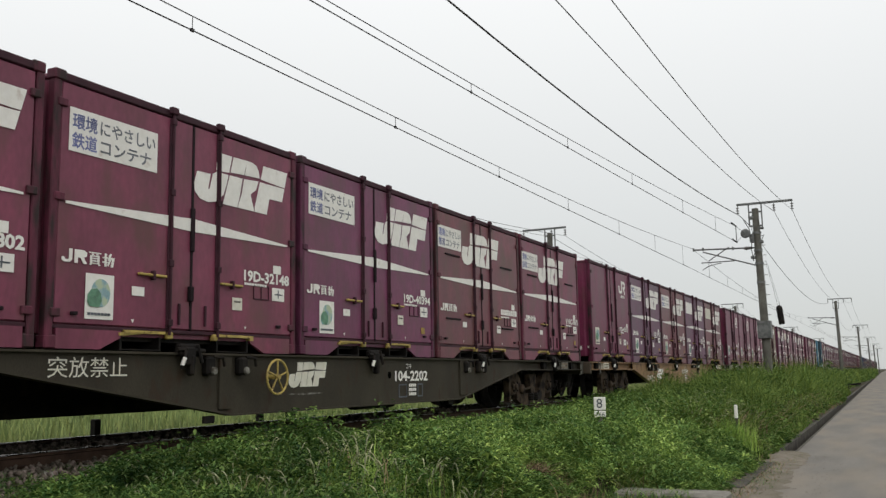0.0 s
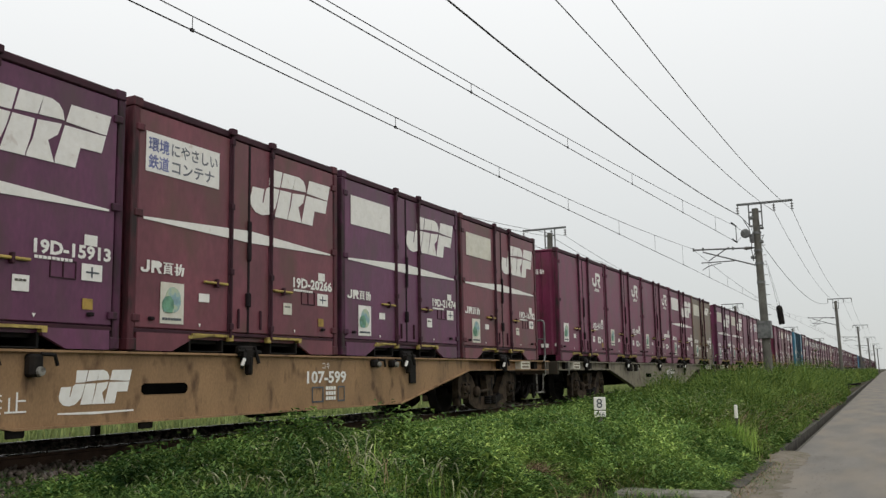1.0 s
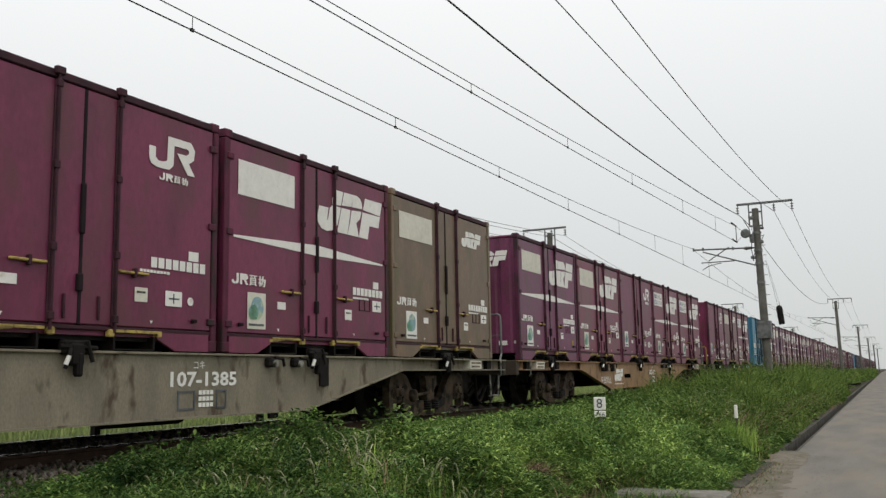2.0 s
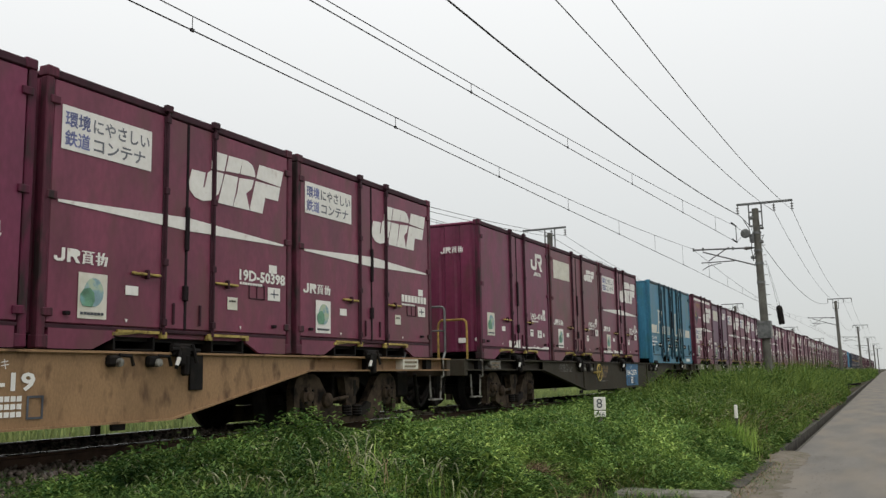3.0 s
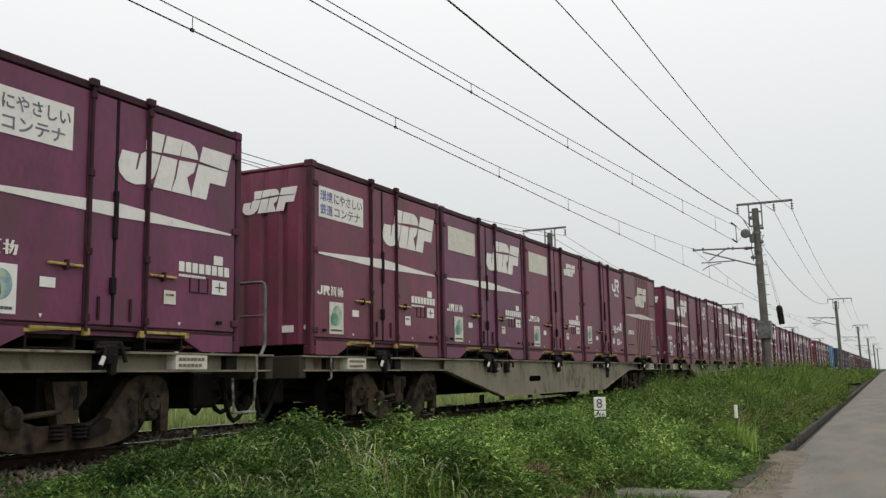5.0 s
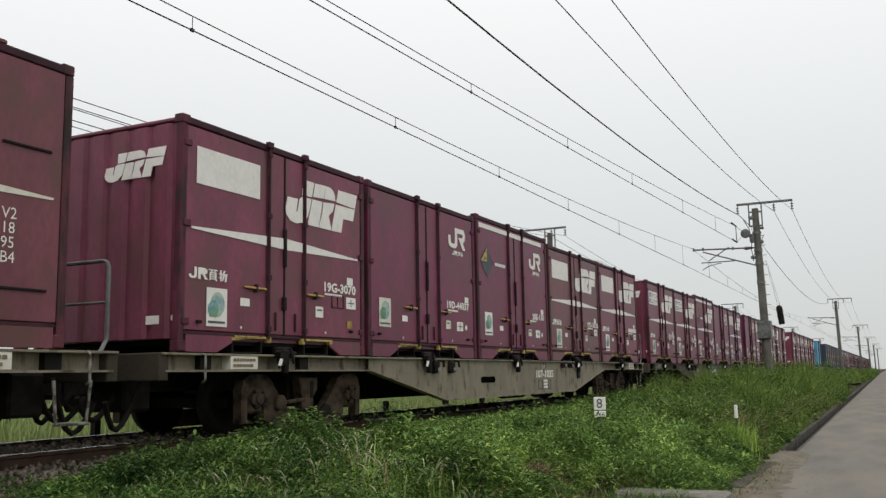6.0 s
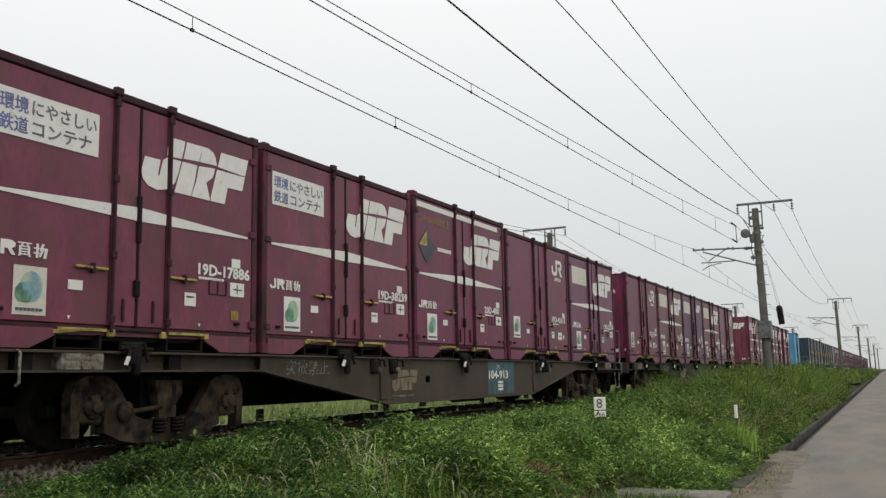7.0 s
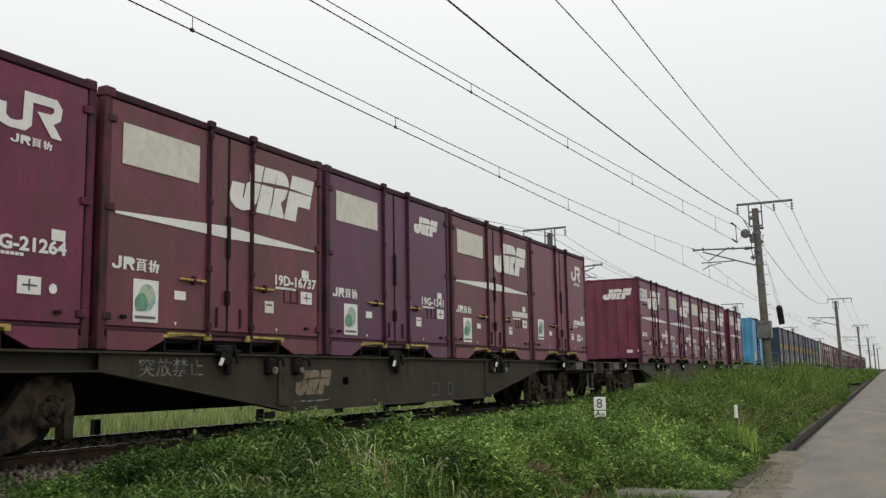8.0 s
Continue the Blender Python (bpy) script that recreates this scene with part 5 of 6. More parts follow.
thing("gutter_bar", lambda: vf_join(vf_path([(-2.62, 62.0, 0.06), (-2.62, 62.0, 0.55), (-1.9, 62.0, 0.62)], 0.06, 6)), STEEL, "dark bent steel bar over the gutter", "bar")


# ---- track ----
def vf_rail(x, z):
    """Rail foot and web, along the whole line."""
    prof = [(-0.064, -0.153), (0.064, -0.153), (0.064, -0.142), (0.012, -0.125), (0.009, -0.045), (0.030, -0.035), (0.030, -0.012), (-0.030, -0.012), (-0.030, -0.035), (-0.009, -0.045), (-0.012, -0.125), (-0.064, -0.142)]
    n = len(prof)
    v = [(x + a, y, z + b) for y in (-60, 900) for a, b in prof]
    return v, [(k, (k + 1) % n, n + (k + 1) % n, n + k) for k in range(n)] + [tuple(range(n))[::-1], tuple(range(n, 2 * n))]


track = tagged(empty("railway_track"), "Single railway track with rusty rails on stone ballast", "track", kind="structure")
for rx, rz in ((TRACK + 0.5335, RAIL), (TRACK - 0.5335, RAIL + 0.035)):
    rl = part("rail", ("rail", rx), vf_rail(rx, rz), RUST, track, "rusty rail")
    part("rail_head", ("head", rx), vf_soft(rx - 0.030, rx + 0.030, -60, 900, rz - 0.012, rz, 0.006), SHINY, rl, "worn bright rail head")
for k in range(120):
    part("sleeper", "sleeper", vf_soft(-1.0, 1.0, -0.11, 0.11, -0.13, 0.0, 0.02), CONCRETE, track, at=Matrix.Translation((TRACK, -2 + 0.61 * k, RAIL - 0.148)))
for k in range(60):
    for s in (-1, 1):
        part("rail_clip", "rail_clip", vf_soft(-0.05, 0.05, -0.035, 0.035, 0, 0.05, 0.012), RUST, track, at=Matrix.Translation((TRACK + 0.5335 + s * 0.09, 3 + 0.61 * k - 0.12, RAIL - 0.148)))


def to_mesh(name, verts, tris, material):
    me = bpy.data.meshes.new(name)
    verts, tris = np.asarray(verts, dtype=np.float32), np.asarray(tris, dtype=np.int32)
    me.vertices.add(len(verts))
    me.vertices.foreach_set("co", verts.ravel())
    me.loops.add(tris.size)
    me.loops.foreach_set("vertex_index", tris.ravel())
    me.polygons.add(len(tris))
    me.polygons.foreach_set("loop_start", np.arange(0, tris.size, 3, dtype=np.int32))
    me.polygons.foreach_set("loop_total", np.full(len(tris), 3, dtype=np.int32))
    me.update(calc_edges=True)
    me.materials.append(material)
    return me


def stuff(name, verts, tris, material, label, category):
    return tagged(new(name, to_mesh(name, verts, tris, material)), label, category, kind="stuff")


RNG = np.random.default_rng(11)


def land_many(x, y):
    """Ground height for many places (the road's edge taken at each place)."""
    e = -1.70 - 0.0079 * (y - 15.0)
    base = np.interp(x, [-900, -60, -30, -14, -10.5, -9.3, -8.9, -8.50, -8.30, -7.42, -7.22, -6.85, -6.45, -5.9, -4.6, -3.4, -2.6, -2.2, 900], [0.0, 0.1, 0.25, 0.45, 0.58, 0.62, 0.71, 0.845, 0.845, 0.80, 0.72, 0.71, 0.62, 0.57, 0.50, 0.36, 0.14, 0.02, 0.0])
    return hollow(np.where(x > e - 0.4, 0.0, base), x, y)


def scatter_stones(n, x0, x1, y0, y1, size):
    """Broken stones: jittered octahedra with flattened corners."""
    base = np.array([(1, 0, 0), (-1, 0, 0), (0, 1, 0), (0, -1, 0), (0, 0, 1), (0, 0, -1), (0.7, 0.7, 0.4), (-0.7, -0.6, 0.5), (0.6, -0.7, -0.5), (-0.6, 0.7, -0.4)])
    faces = np.array([(0, 6, 4), (6, 2, 4), (2, 1, 4), (1, 7, 4), (7, 3, 4), (3, 0, 4), (0, 8, 5), (8, 3, 5), (3, 1, 5), (1, 9, 5), (9, 2, 5), (2, 0, 5), (0, 2, 6), (2, 9, 1), (1, 3, 7), (3, 8, 0)])
    x, y = RNG.uniform(x0, x1, n), RNG.uniform(y0, y1, n)
    z = land_many(x, y) + RNG.uniform(-0.02, 0.025, n)
    v = base[None] * (1 + RNG.uniform(-0.35, 0.35, (n, 10, 1))) * (RNG.uniform(0.6, 1.3, (n, 1, 3)) * size)
    a = RNG.uniform(0, 6.28, n)
    c, s = np.cos(a)[:, None], np.sin(a)[:, None]
    v = np.stack([v[..., 0] * c - v[..., 1] * s, v[..., 0] * s + v[..., 1] * c, v[..., 2]], -1)
    v += np.stack([x, y, z], -1)[:, None]
    return v.reshape(-1, 3), (faces[None] + 10 * np.arange(n)[:, None, None]).reshape(-1, 3)


v1, t1 = scatter_stones(11500, -9.15, -6.25, 3.0, 17.0, 0.030)
v2, t2 = scatter_stones(5000, -9.15, -6.7, 17.0, 60.0, 0.045)
stuff("ballast", np.concatenate([v1, v2]), np.concatenate([t1, t2 + len(v1)]), BALLAST, "grey brown broken stone ballast under the rails", "ballast")


v1, t1 = scatter_stones(1200, 0.0, 1.0, 9.0, 17.5, 0.0042)
cen = v1.reshape(-1, 10, 3).mean(1)
off = -0.45 + 1.3 * np.clip(cen[:, 0], 0, 1) ** 3
v1 = v1.reshape(-1, 10, 3) + np.stack([-1.70 - 0.0079 * (cen[:, 1] - 15) + off - cen[:, 0], 0 * off, 0.006 - cen[:, 2]], -1)[:, None]
stuff("road_grit", v1.reshape(-1, 3), t1, GRIT, "small loose stones and grit along the road edge", "gravel")


# ---- weeds and grass ----
def leaves(n_each, px, py, ph, pr, size, squat=0.55):
    """Folded leaves on upright stems: each plant at (px, py) has height ph and spread pr."""
    n = len(px) * n_each
    i = np.repeat(np.arange(len(px)), n_each)
    shell = RNG.uniform(0.25, 1.0, n) ** 0.45
    rise = RNG.uniform(0.02, 1.0, n)
    up = np.clip(shell * rise + RNG.normal(0, 0.03, n), 0.04, 1.1)
    rad = pr[i] * shell * np.sqrt(1 - rise ** 2 * 0.96)
    a = RNG.uniform(0, 2 * np.pi, n)
    lean = RNG.normal(0, 0.10, (len(px), 2))[i] * (ph[i] * up)[:, None]
    x = px[i] + np.cos(a) * rad + lean[:, 0]
    y = py[i] + np.sin(a) * rad + lean[:, 1]
    z = land_many(px, py)[i] + ph[i] * up
    b = a + RNG.normal(0, 0.9, n)
    tilt = RNG.normal(0.12, 0.38, n)
    ln = size[i] * RNG.uniform(0.55, 1.35, n)
    d = np.stack([np.cos(b) * np.cos(tilt), np.sin(b) * np.cos(tilt), np.sin(tilt)], -1)
    s = np.stack([-np.sin(b), np.cos(b), np.zeros(n)], -1)
    o = np.stack([x, y, z], -1)
    w = (ln * RNG.uniform(0.12, 0.25, n))[:, None]
    m = o + d * (ln * 0.45)[:, None]
    fold = np.array([0, 0, 1.0]) * (ln * 0.12)[:, None]
    v = np.stack([o, m + s * w + fold, o + d * ln[:, None] - fold, m - s * w + fold], 1).reshape(-1, 3)
    k = 4 * np.arange(n)[:, None]
    return v, np.concatenate([k + np.array([0, 1, 2]), k + np.array([0, 2, 3])])


def blades(px, py, ph, width, bend=0.35):
    """Grass blades that bow outwards."""
    n = len(px)
    a = RNG.uniform(0, 2 * np.pi, n)
    d = np.stack([np.cos(a), np.sin(a), np.zeros(n)], -1)
    s = np.stack([-np.sin(a), np.cos(a), np.zeros(n)], -1) * (width * RNG.uniform(0.6, 1.3, n))[:, None]
    o = np.stack([px, py, land_many(px, py) - 0.02], -1)
    k = (bend * RNG.uniform(0.2, 1.5, n) * ph)[:, None]
    up = np.array([0, 0, 1.0])
    mid = o + up * (ph * 0.6)[:, None] + d * k * 0.3
    tip = o + up * (ph * RNG.uniform(0.8, 1.0, n))[:, None] + d * k
    v = np.stack([o - s, o + s, mid - s * 0.8, mid + s * 0.8, tip], 1).reshape(-1, 3)
    q = 5 * np.arange(n)[:, None]
    return v, np.concatenate([q + np.array(t) for t in ((0, 1, 3), (0, 3, 2), (2, 3, 4))])


def verge_height(x, y):
    """How tall the growth stands over the ground, by place along the verge; low beside the rail, so that the track shows."""
    h = np.interp(y, [0, 5.4, 6.3, 7.0, 10, 14, 20, 30, 40, 52, 70, 140, 400], [0.07, 0.10, 0.26, 0.54, 0.48, 0.60, 0.74, 0.92, 1.04, 1.05, 0.85, 0.80, 0.9])
    side = np.interp(x, [-6.9, -6.5, -6.1, -5.0, -4.2, -3.2, -2.75, -2.3], [0.20, 0.60, 0.95, 1.0, 1.15, 1.15, 0.80, 0.38])
    lump = np.array([noise.noise((a * 0.9, b * 0.9, 7.0)) + 0.6 * noise.noise((a * 2.6, b * 2.6, 2.0)) for a, b in zip(x, y)])
    clump = np.array([noise.noise((a * 1.9 + 9, b * 1.5, 4.0)) for a, b in zip(x, y)])
    h = h * side * (1 + 0.34 * lump) * np.clip(0.80 + 1.05 * clump, 0.22, 1.4)
    room = 1.5 - 0.094 * np.abs(x) - land_many(x, y) + np.interp(y, [0, 6.3, 6.9, 8.0, 9.2, 13, 17, 20, 25, 30], [-0.1, -0.06, 0.19, 0.15, 0.0, -0.02, 0.0, 0.08, 0.4, 2.0])
    off = np.abs(np.arctan2(x, y) - math.atan2(-4.0, 13.45))
    clear = np.where((off < 0.034) & (y < 13.4), np.maximum(1.45 - 0.0475 * np.hypot(x, y) - land_many(x, y), 0.05), 9.0)
    bare = 1 - 0.85 * np.exp(-((x + 3.65) / 0.36) ** 2 - ((y - 9.3) / 0.9) ** 2)
    return bare * np.minimum(np.minimum(h, clear), np.maximum(room, 0.05) * (0.9 + 0.12 * lump))


def places(n, x0, x1, y0, y1, want=0.0, sign=1):
    """Random places on the verge, more where a slow noise favours leafy growth (sign 1) or grass (sign -1)."""
    x, y = RNG.uniform(x0, x1, n), RNG.uniform(y0, y1, n)
    f = np.array([noise.noise((a * 0.45 + 3.1, b * 0.38, 1.0)) + 0.5 * noise.noise((a * 1.7, b * 1.7, 5.0)) for a, b in zip(x, y)])
    f += np.interp(y, [5, 7, 9, 11, 13, 15, 18, 26], [0.25, 0.05, -0.20, -0.15, 0.10, 0.10, -0.25, -0.35]) + np.interp(x, [-6.5, -5.5, -4.6, -3.9, -3.0], [0.2, 0.1, 0.0, 0.15, 0.2]) + RNG.normal(0, 0.16, n)
    keep = (sign * f > want) & (x < -1.70 - 0.0079 * (y - 15.0) - 0.36) & ~((x > -3.35) & (y < 11.5))
    return x[keep], y[keep]


def grow_verge():
    for name, leaf, words, fields in (
            ("weeds", LEAF_D, "low dark green leafy weeds beside the rail", ((2600, -6.6, -2.15, 4.2, 9.0, 130, 0.058),)),
            ("bushy_weeds", LEAF_M, "dense bushy green weeds on the railway verge", ((2500, -6.6, -2.15, 7.6, 12.5, 150, 0.066), (800, -6.6, -2.15, 12.5, 15.5, 150, 0.075))),
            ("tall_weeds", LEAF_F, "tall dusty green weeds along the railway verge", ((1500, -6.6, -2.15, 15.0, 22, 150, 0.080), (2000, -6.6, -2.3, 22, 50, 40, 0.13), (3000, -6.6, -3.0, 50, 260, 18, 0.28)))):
        vs, ts, o = [], [], 0
        for n, x0, x1, y0, y1, each, size in fields:
            x, y = places(n, x0, x1, y0, y1, -0.22, 1)
            limit = verge_height(x, y)
            h = limit * RNG.uniform(0.45, 1.35, len(x))
            h = np.where((y > 8.3) & (y < 19) & (x < -4.6), np.minimum(h, 0.92 * limit), h)
            ok = (h > 0.10) & ((y > 6.6) | (RNG.uniform(0, 1, len(x)) < 0.55))
            x, y, h = x[ok], y[ok], h[ok]
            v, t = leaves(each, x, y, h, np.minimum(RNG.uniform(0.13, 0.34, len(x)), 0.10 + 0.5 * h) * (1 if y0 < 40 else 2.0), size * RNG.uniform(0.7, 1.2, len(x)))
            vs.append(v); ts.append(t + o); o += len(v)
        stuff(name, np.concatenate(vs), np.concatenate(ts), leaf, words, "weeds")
    for name, leaf, words, fields in (
            ("grass", LEAF_L, "bright green grass between the weeds", ((80000, -6.75, -2.12, 4.0, 13.5, 0.0050, -0.36),)),
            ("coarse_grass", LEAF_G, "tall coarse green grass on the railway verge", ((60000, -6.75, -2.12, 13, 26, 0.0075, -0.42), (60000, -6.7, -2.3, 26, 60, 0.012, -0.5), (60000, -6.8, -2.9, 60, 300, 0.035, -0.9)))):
        vs, ts, o = [], [], 0
        for n, x0, x1, y0, y1, w, want in fields:
            x, y = places(n, x0, x1, y0, y1, want, -1)
            ok = ((x > -6.2) | (y > 7.5) | (RNG.uniform(0, 1, len(x)) < 0.35)) & ((y > 9.0) | (RNG.uniform(0, 1, len(x)) < np.interp(x, [-6.5, -5.2, -4.2], [0.12, 0.22, 0.30])))
            x, y = x[ok], y[ok]
            h = verge_height(x, y) * RNG.uniform(0.40, 1.15, len(x)) * np.interp(y, [6, 9, 12], [0.75, 0.85, 1.0])
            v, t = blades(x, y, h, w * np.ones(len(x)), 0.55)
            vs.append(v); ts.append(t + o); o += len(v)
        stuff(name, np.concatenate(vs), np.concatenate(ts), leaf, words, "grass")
    # short growth over the bare margin
    x, y = -6.95 + 4.75 * RNG.beta(1.25, 1.0, 34000), RNG.uniform(3.5, 16, 34000)
    v, t = blades(x, y, RNG.uniform(0.03, 0.16, 34000) * np.interp(x, [-6.95, -6.0, -5], [0.45, 0.8, 1.3]), 0.006 * np.ones(34000), 0.9)
    stuff("short_grass", v, t, LEAF_D, "short dark green grass between the taller weeds", "grass")
    # creeping leaves that cover the stones beside the rail
    x, y = -6.80 + 2.0 * RNG.beta(1.25, 1.4, 900), RNG.uniform(3.8, 11, 900)
    v, t = leaves(42, x, y, RNG.uniform(0.03, 0.11, 900), RNG.uniform(0.06, 0.20, 900), 0.036 * RNG.uniform(0.7, 1.3, 900))
    stuff("creeping_weeds", v, t, LEAF_D, "low creeping green weeds over the ballast edge", "weeds")
    # arching stalks with a drooping pale spike
    x, y = places(3000, -6.4, -2.7, 5.6, 22, -0.55, -1)
    h = np.maximum(verge_height(x, y) * RNG.uniform(0.85, 1.15, len(x)), 0.12)
    n = len(x)
    a, q = RNG.uniform(0, 2 * np.pi, n), np.linspace(0, 1, 9)
    bow = (RNG.uniform(0.15, 0.50, n) * h)[:, None]
    out = bow * q ** 2.2
    up = h[:, None] * (q - 0.30 * q ** 5)
    line = np.stack([x[:, None] + np.cos(a)[:, None] * out, y[:, None] + np.sin(a)[:, None] * out, land_many(x, y)[:, None] + up], -1)
    girth = np.array([0.0018, 0.0017, 0.0016, 0.0015, 0.0014, 0.0050, 0.0070, 0.0060, 0.0008]) * RNG.uniform(0.8, 1.25, (n, 1))
    ring = np.stack([np.stack([np.cos(b) * girth, np.sin(b) * girth, 0.4 * np.cos(b) * girth], -1) for b in (0.0, 2.09, 4.19)], 2)
    v = (line[:, :, None] + ring).reshape(-1, 3)
    t = np.array([(3 * k + c, 3 * k + (c + 1) % 3, 3 * k + 3 + (c + 1) % 3) for k in range(8) for c in range(3)] + [(3 * k + c, 3 * k + 3 + (c + 1) % 3, 3 * k + 3 + c) for k in range(8) for c in range(3)])
    stuff("seed_heads", v, (t[None] + 27 * np.arange(n)[:, None, None]).reshape(-1, 3), SEED, "pale drooping seed heads on arching grass stalks", "grass")
    # thin growth in the dirt at the road's edge
    y = RNG.uniform(10.5, 18.0, 5200)
    x = -1.70 - 0.0079 * (y - 15.0) - 0.55 + 0.75 * RNG.beta(1.2, 2.2, 5200)
    h = RNG.uniform(0.015, 0.085, 5200)
    for lo, hi, mat, nm, lb in ((0, 2300, LEAF_D, "edge_grass", "short green grass in the dirt at the road edge"), (2300, 5200, DRYLEAF, "edge_straw", "dry brown straw in the dirt at the road edge")):
        v, t = blades(x[lo:hi], y[lo:hi], h[lo:hi], 0.004 * np.ones(hi - lo), 1.3)
        stuff(nm, v, t, mat, lb, "grass")
    # growth round the boundary stake
    x, y = RNG.normal(-2.52, 0.16, 900), RNG.normal(16.15, 0.22, 900)
    v, t = blades(x, y, RNG.uniform(0.3, 0.72, 900), 0.006 * np.ones(900), 0.4)
    stuff("tall_grass", v, t, LEAF_L, "tall green grass round the boundary stake", "grass")
    # dry stalks by the culvert and along the gutter
    m = 5200
    k = 6000
    x = np.concatenate([RNG.normal(-3.68, 0.24, m), np.minimum(RNG.normal(-2.75, 0.30, m), -2.2), np.minimum(RNG.normal(-2.45, 0.22, m), -2.1)])
    y = np.concatenate([RNG.normal(9.45, 0.42, m), RNG.uniform(15.5, 48, m), RNG.uniform(10, 15, m)])
    h = np.concatenate([RNG.uniform(0.05, 0.22, m), RNG.uniform(0.12, 0.75, m) * np.interp(x[m:2 * m], [-3.2, -2.7, -2.3, -2.1], [1, 0.8, 0.4, 0.2]), RNG.uniform(0.02, 0.10, m)])
    xs, ys = np.concatenate([RNG.uniform(-6.5, -2.6, k - 2500), RNG.normal(-2.32, 0.10, 2500)]), np.concatenate([RNG.uniform(5, 20, k - 2500), RNG.normal(16.6, 1.1, 2500)])
    x, y, h = np.concatenate([x, xs]), np.concatenate([y, ys]), np.concatenate([h, verge_height(xs, ys) * RNG.uniform(0.4, 1.1, k)])
    v, t = blades(x, y, h, np.concatenate([0.0050 * np.ones(m), 0.010 * np.ones(m), 0.0045 * np.ones(m + k)]), 1.2)
    stuff("dry_stalks", v, t, DRYLEAF, "dry brown stalks and dead vines beside the gutter", "grass")
    # field behind the track
    x, y = RNG.uniform(-34, -9.3, 70000), RNG.uniform(2, 60, 70000)
    h = np.interp(x, [-34, -14, -10, -9.3], [0.7, 0.6, 0.4, 0.12]) * RNG.uniform(0.4, 1.1, 70000)
    v, t = blades(x, y, h, 0.012 * np.ones(70000))
    stuff("field_grass", v, t, FIELD, "pale green tall grass in the field behind the track", "grass")


grow_verge()


# ---- poles and overhead line ----
POLES_Y = (-18.0, 40.2, 100.0, 163.0, 226.0, 290.0, 354.0)


def cross_arm(root, x0, x1, xp, z):
    """Steel cross arm on a frame about the pole head, with hanging insulators."""
    part("cross_arm", ("arm", x0, x1), vf_soft(x0, x1, -0.05, 0.05, z, z + 0.09, 0.008), GALV, root)
    fr = [vf_soft(xp + s * 0.26 - 0.025, xp + s * 0.26 + 0.025, -0.04, 0.04, z - 0.95, z, 0.006) for s in (-1, 1)]
    part("arm_frame", ("frame", xp), vf_join(*fr, *[vf_soft(xp - 0.28, xp + 0.28, -0.05, 0.05, zz, zz + 0.06, 0.006) for zz in (z - 0.95, z - 0.35)]), GALV, root)
    ins = [(0.0, 0.012), (-0.06, 0.012)]
    for k in range(3):
        ins += [(-0.07 - 0.11 * k, 0.02), (-0.09 - 0.11 * k, 0.07), (-0.12 - 0.11 * k, 0.05), (-0.13 - 0.11 * k, 0.02)]
    for x in (x0 + 0.04, (x0 + x1) / 2 + 0.38, x1 - 0.04):
        part("insulator", "insulator", lambda: vf_turn(ins[::-1], 10, "z"), PORCELAIN, root, at=Matrix.Translation((x, 0, z)))


def bracket(root, xp, xt, zr):
    """Cantilever bracket from the pole at xp to over the track at xt."""
    d = 1 if xt > xp else -1
    n = abs(xt - xp) / 2.55
    def at(a, z):
        return (xp + d * a * n, 0, zr + z)
    part("top_tube", ("tube", xp, xt), vf_rod(at(0, 0.0), at(2.58, 0.09), 0.036, 8), GALV, root)
    part("strut", ("strut", xp, xt), vf_rod(at(0, -0.75), at(2.16, -0.03), 0.030, 8), GALV, root)
    part("stay", ("stay", xp, xt), vf_rod(at(1.06, 0.11), at(1.95, -0.44), 0.022, 6), GALV, root)
    part("steady_tube", ("steady_tube", xp, xt), vf_rod(at(0.86, -0.50), at(2.25, -0.50), 0.024, 6), GALV, root)
    part("steady_arm", ("steady", xp, xt), vf_path([at(1.40, -0.56), at(1.60, -0.58), at(1.95, -0.66), at(2.20, -0.80)], 0.018, 6), GALV, root)
    for a, z in ((0.9, 0.03), (2.15, 0.08), (2.55, 0.09)):
        part("clamp", "bracket_clamp", vf_soft(-0.035, 0.035, -0.05, 0.05, -0.06, 0.08, 0.012), GALV, root, at=Matrix.Translation(at(a, z)))
    part("insulator", ("post_ins", xp), vf_turn([(-0.02, 0.04), (0.0, 0.06), (0.1, 0.06), (0.12, 0.09), (0.16, 0.06), (0.2, 0.09), (0.24, 0.06), (0.3, 0.04)], 10), PORCELAIN, root, at=Matrix.Translation((xp + d * 0.15, 0, zr)) @ pose(0, 0, 0, 0, 0, 0 if d > 0 else 180))


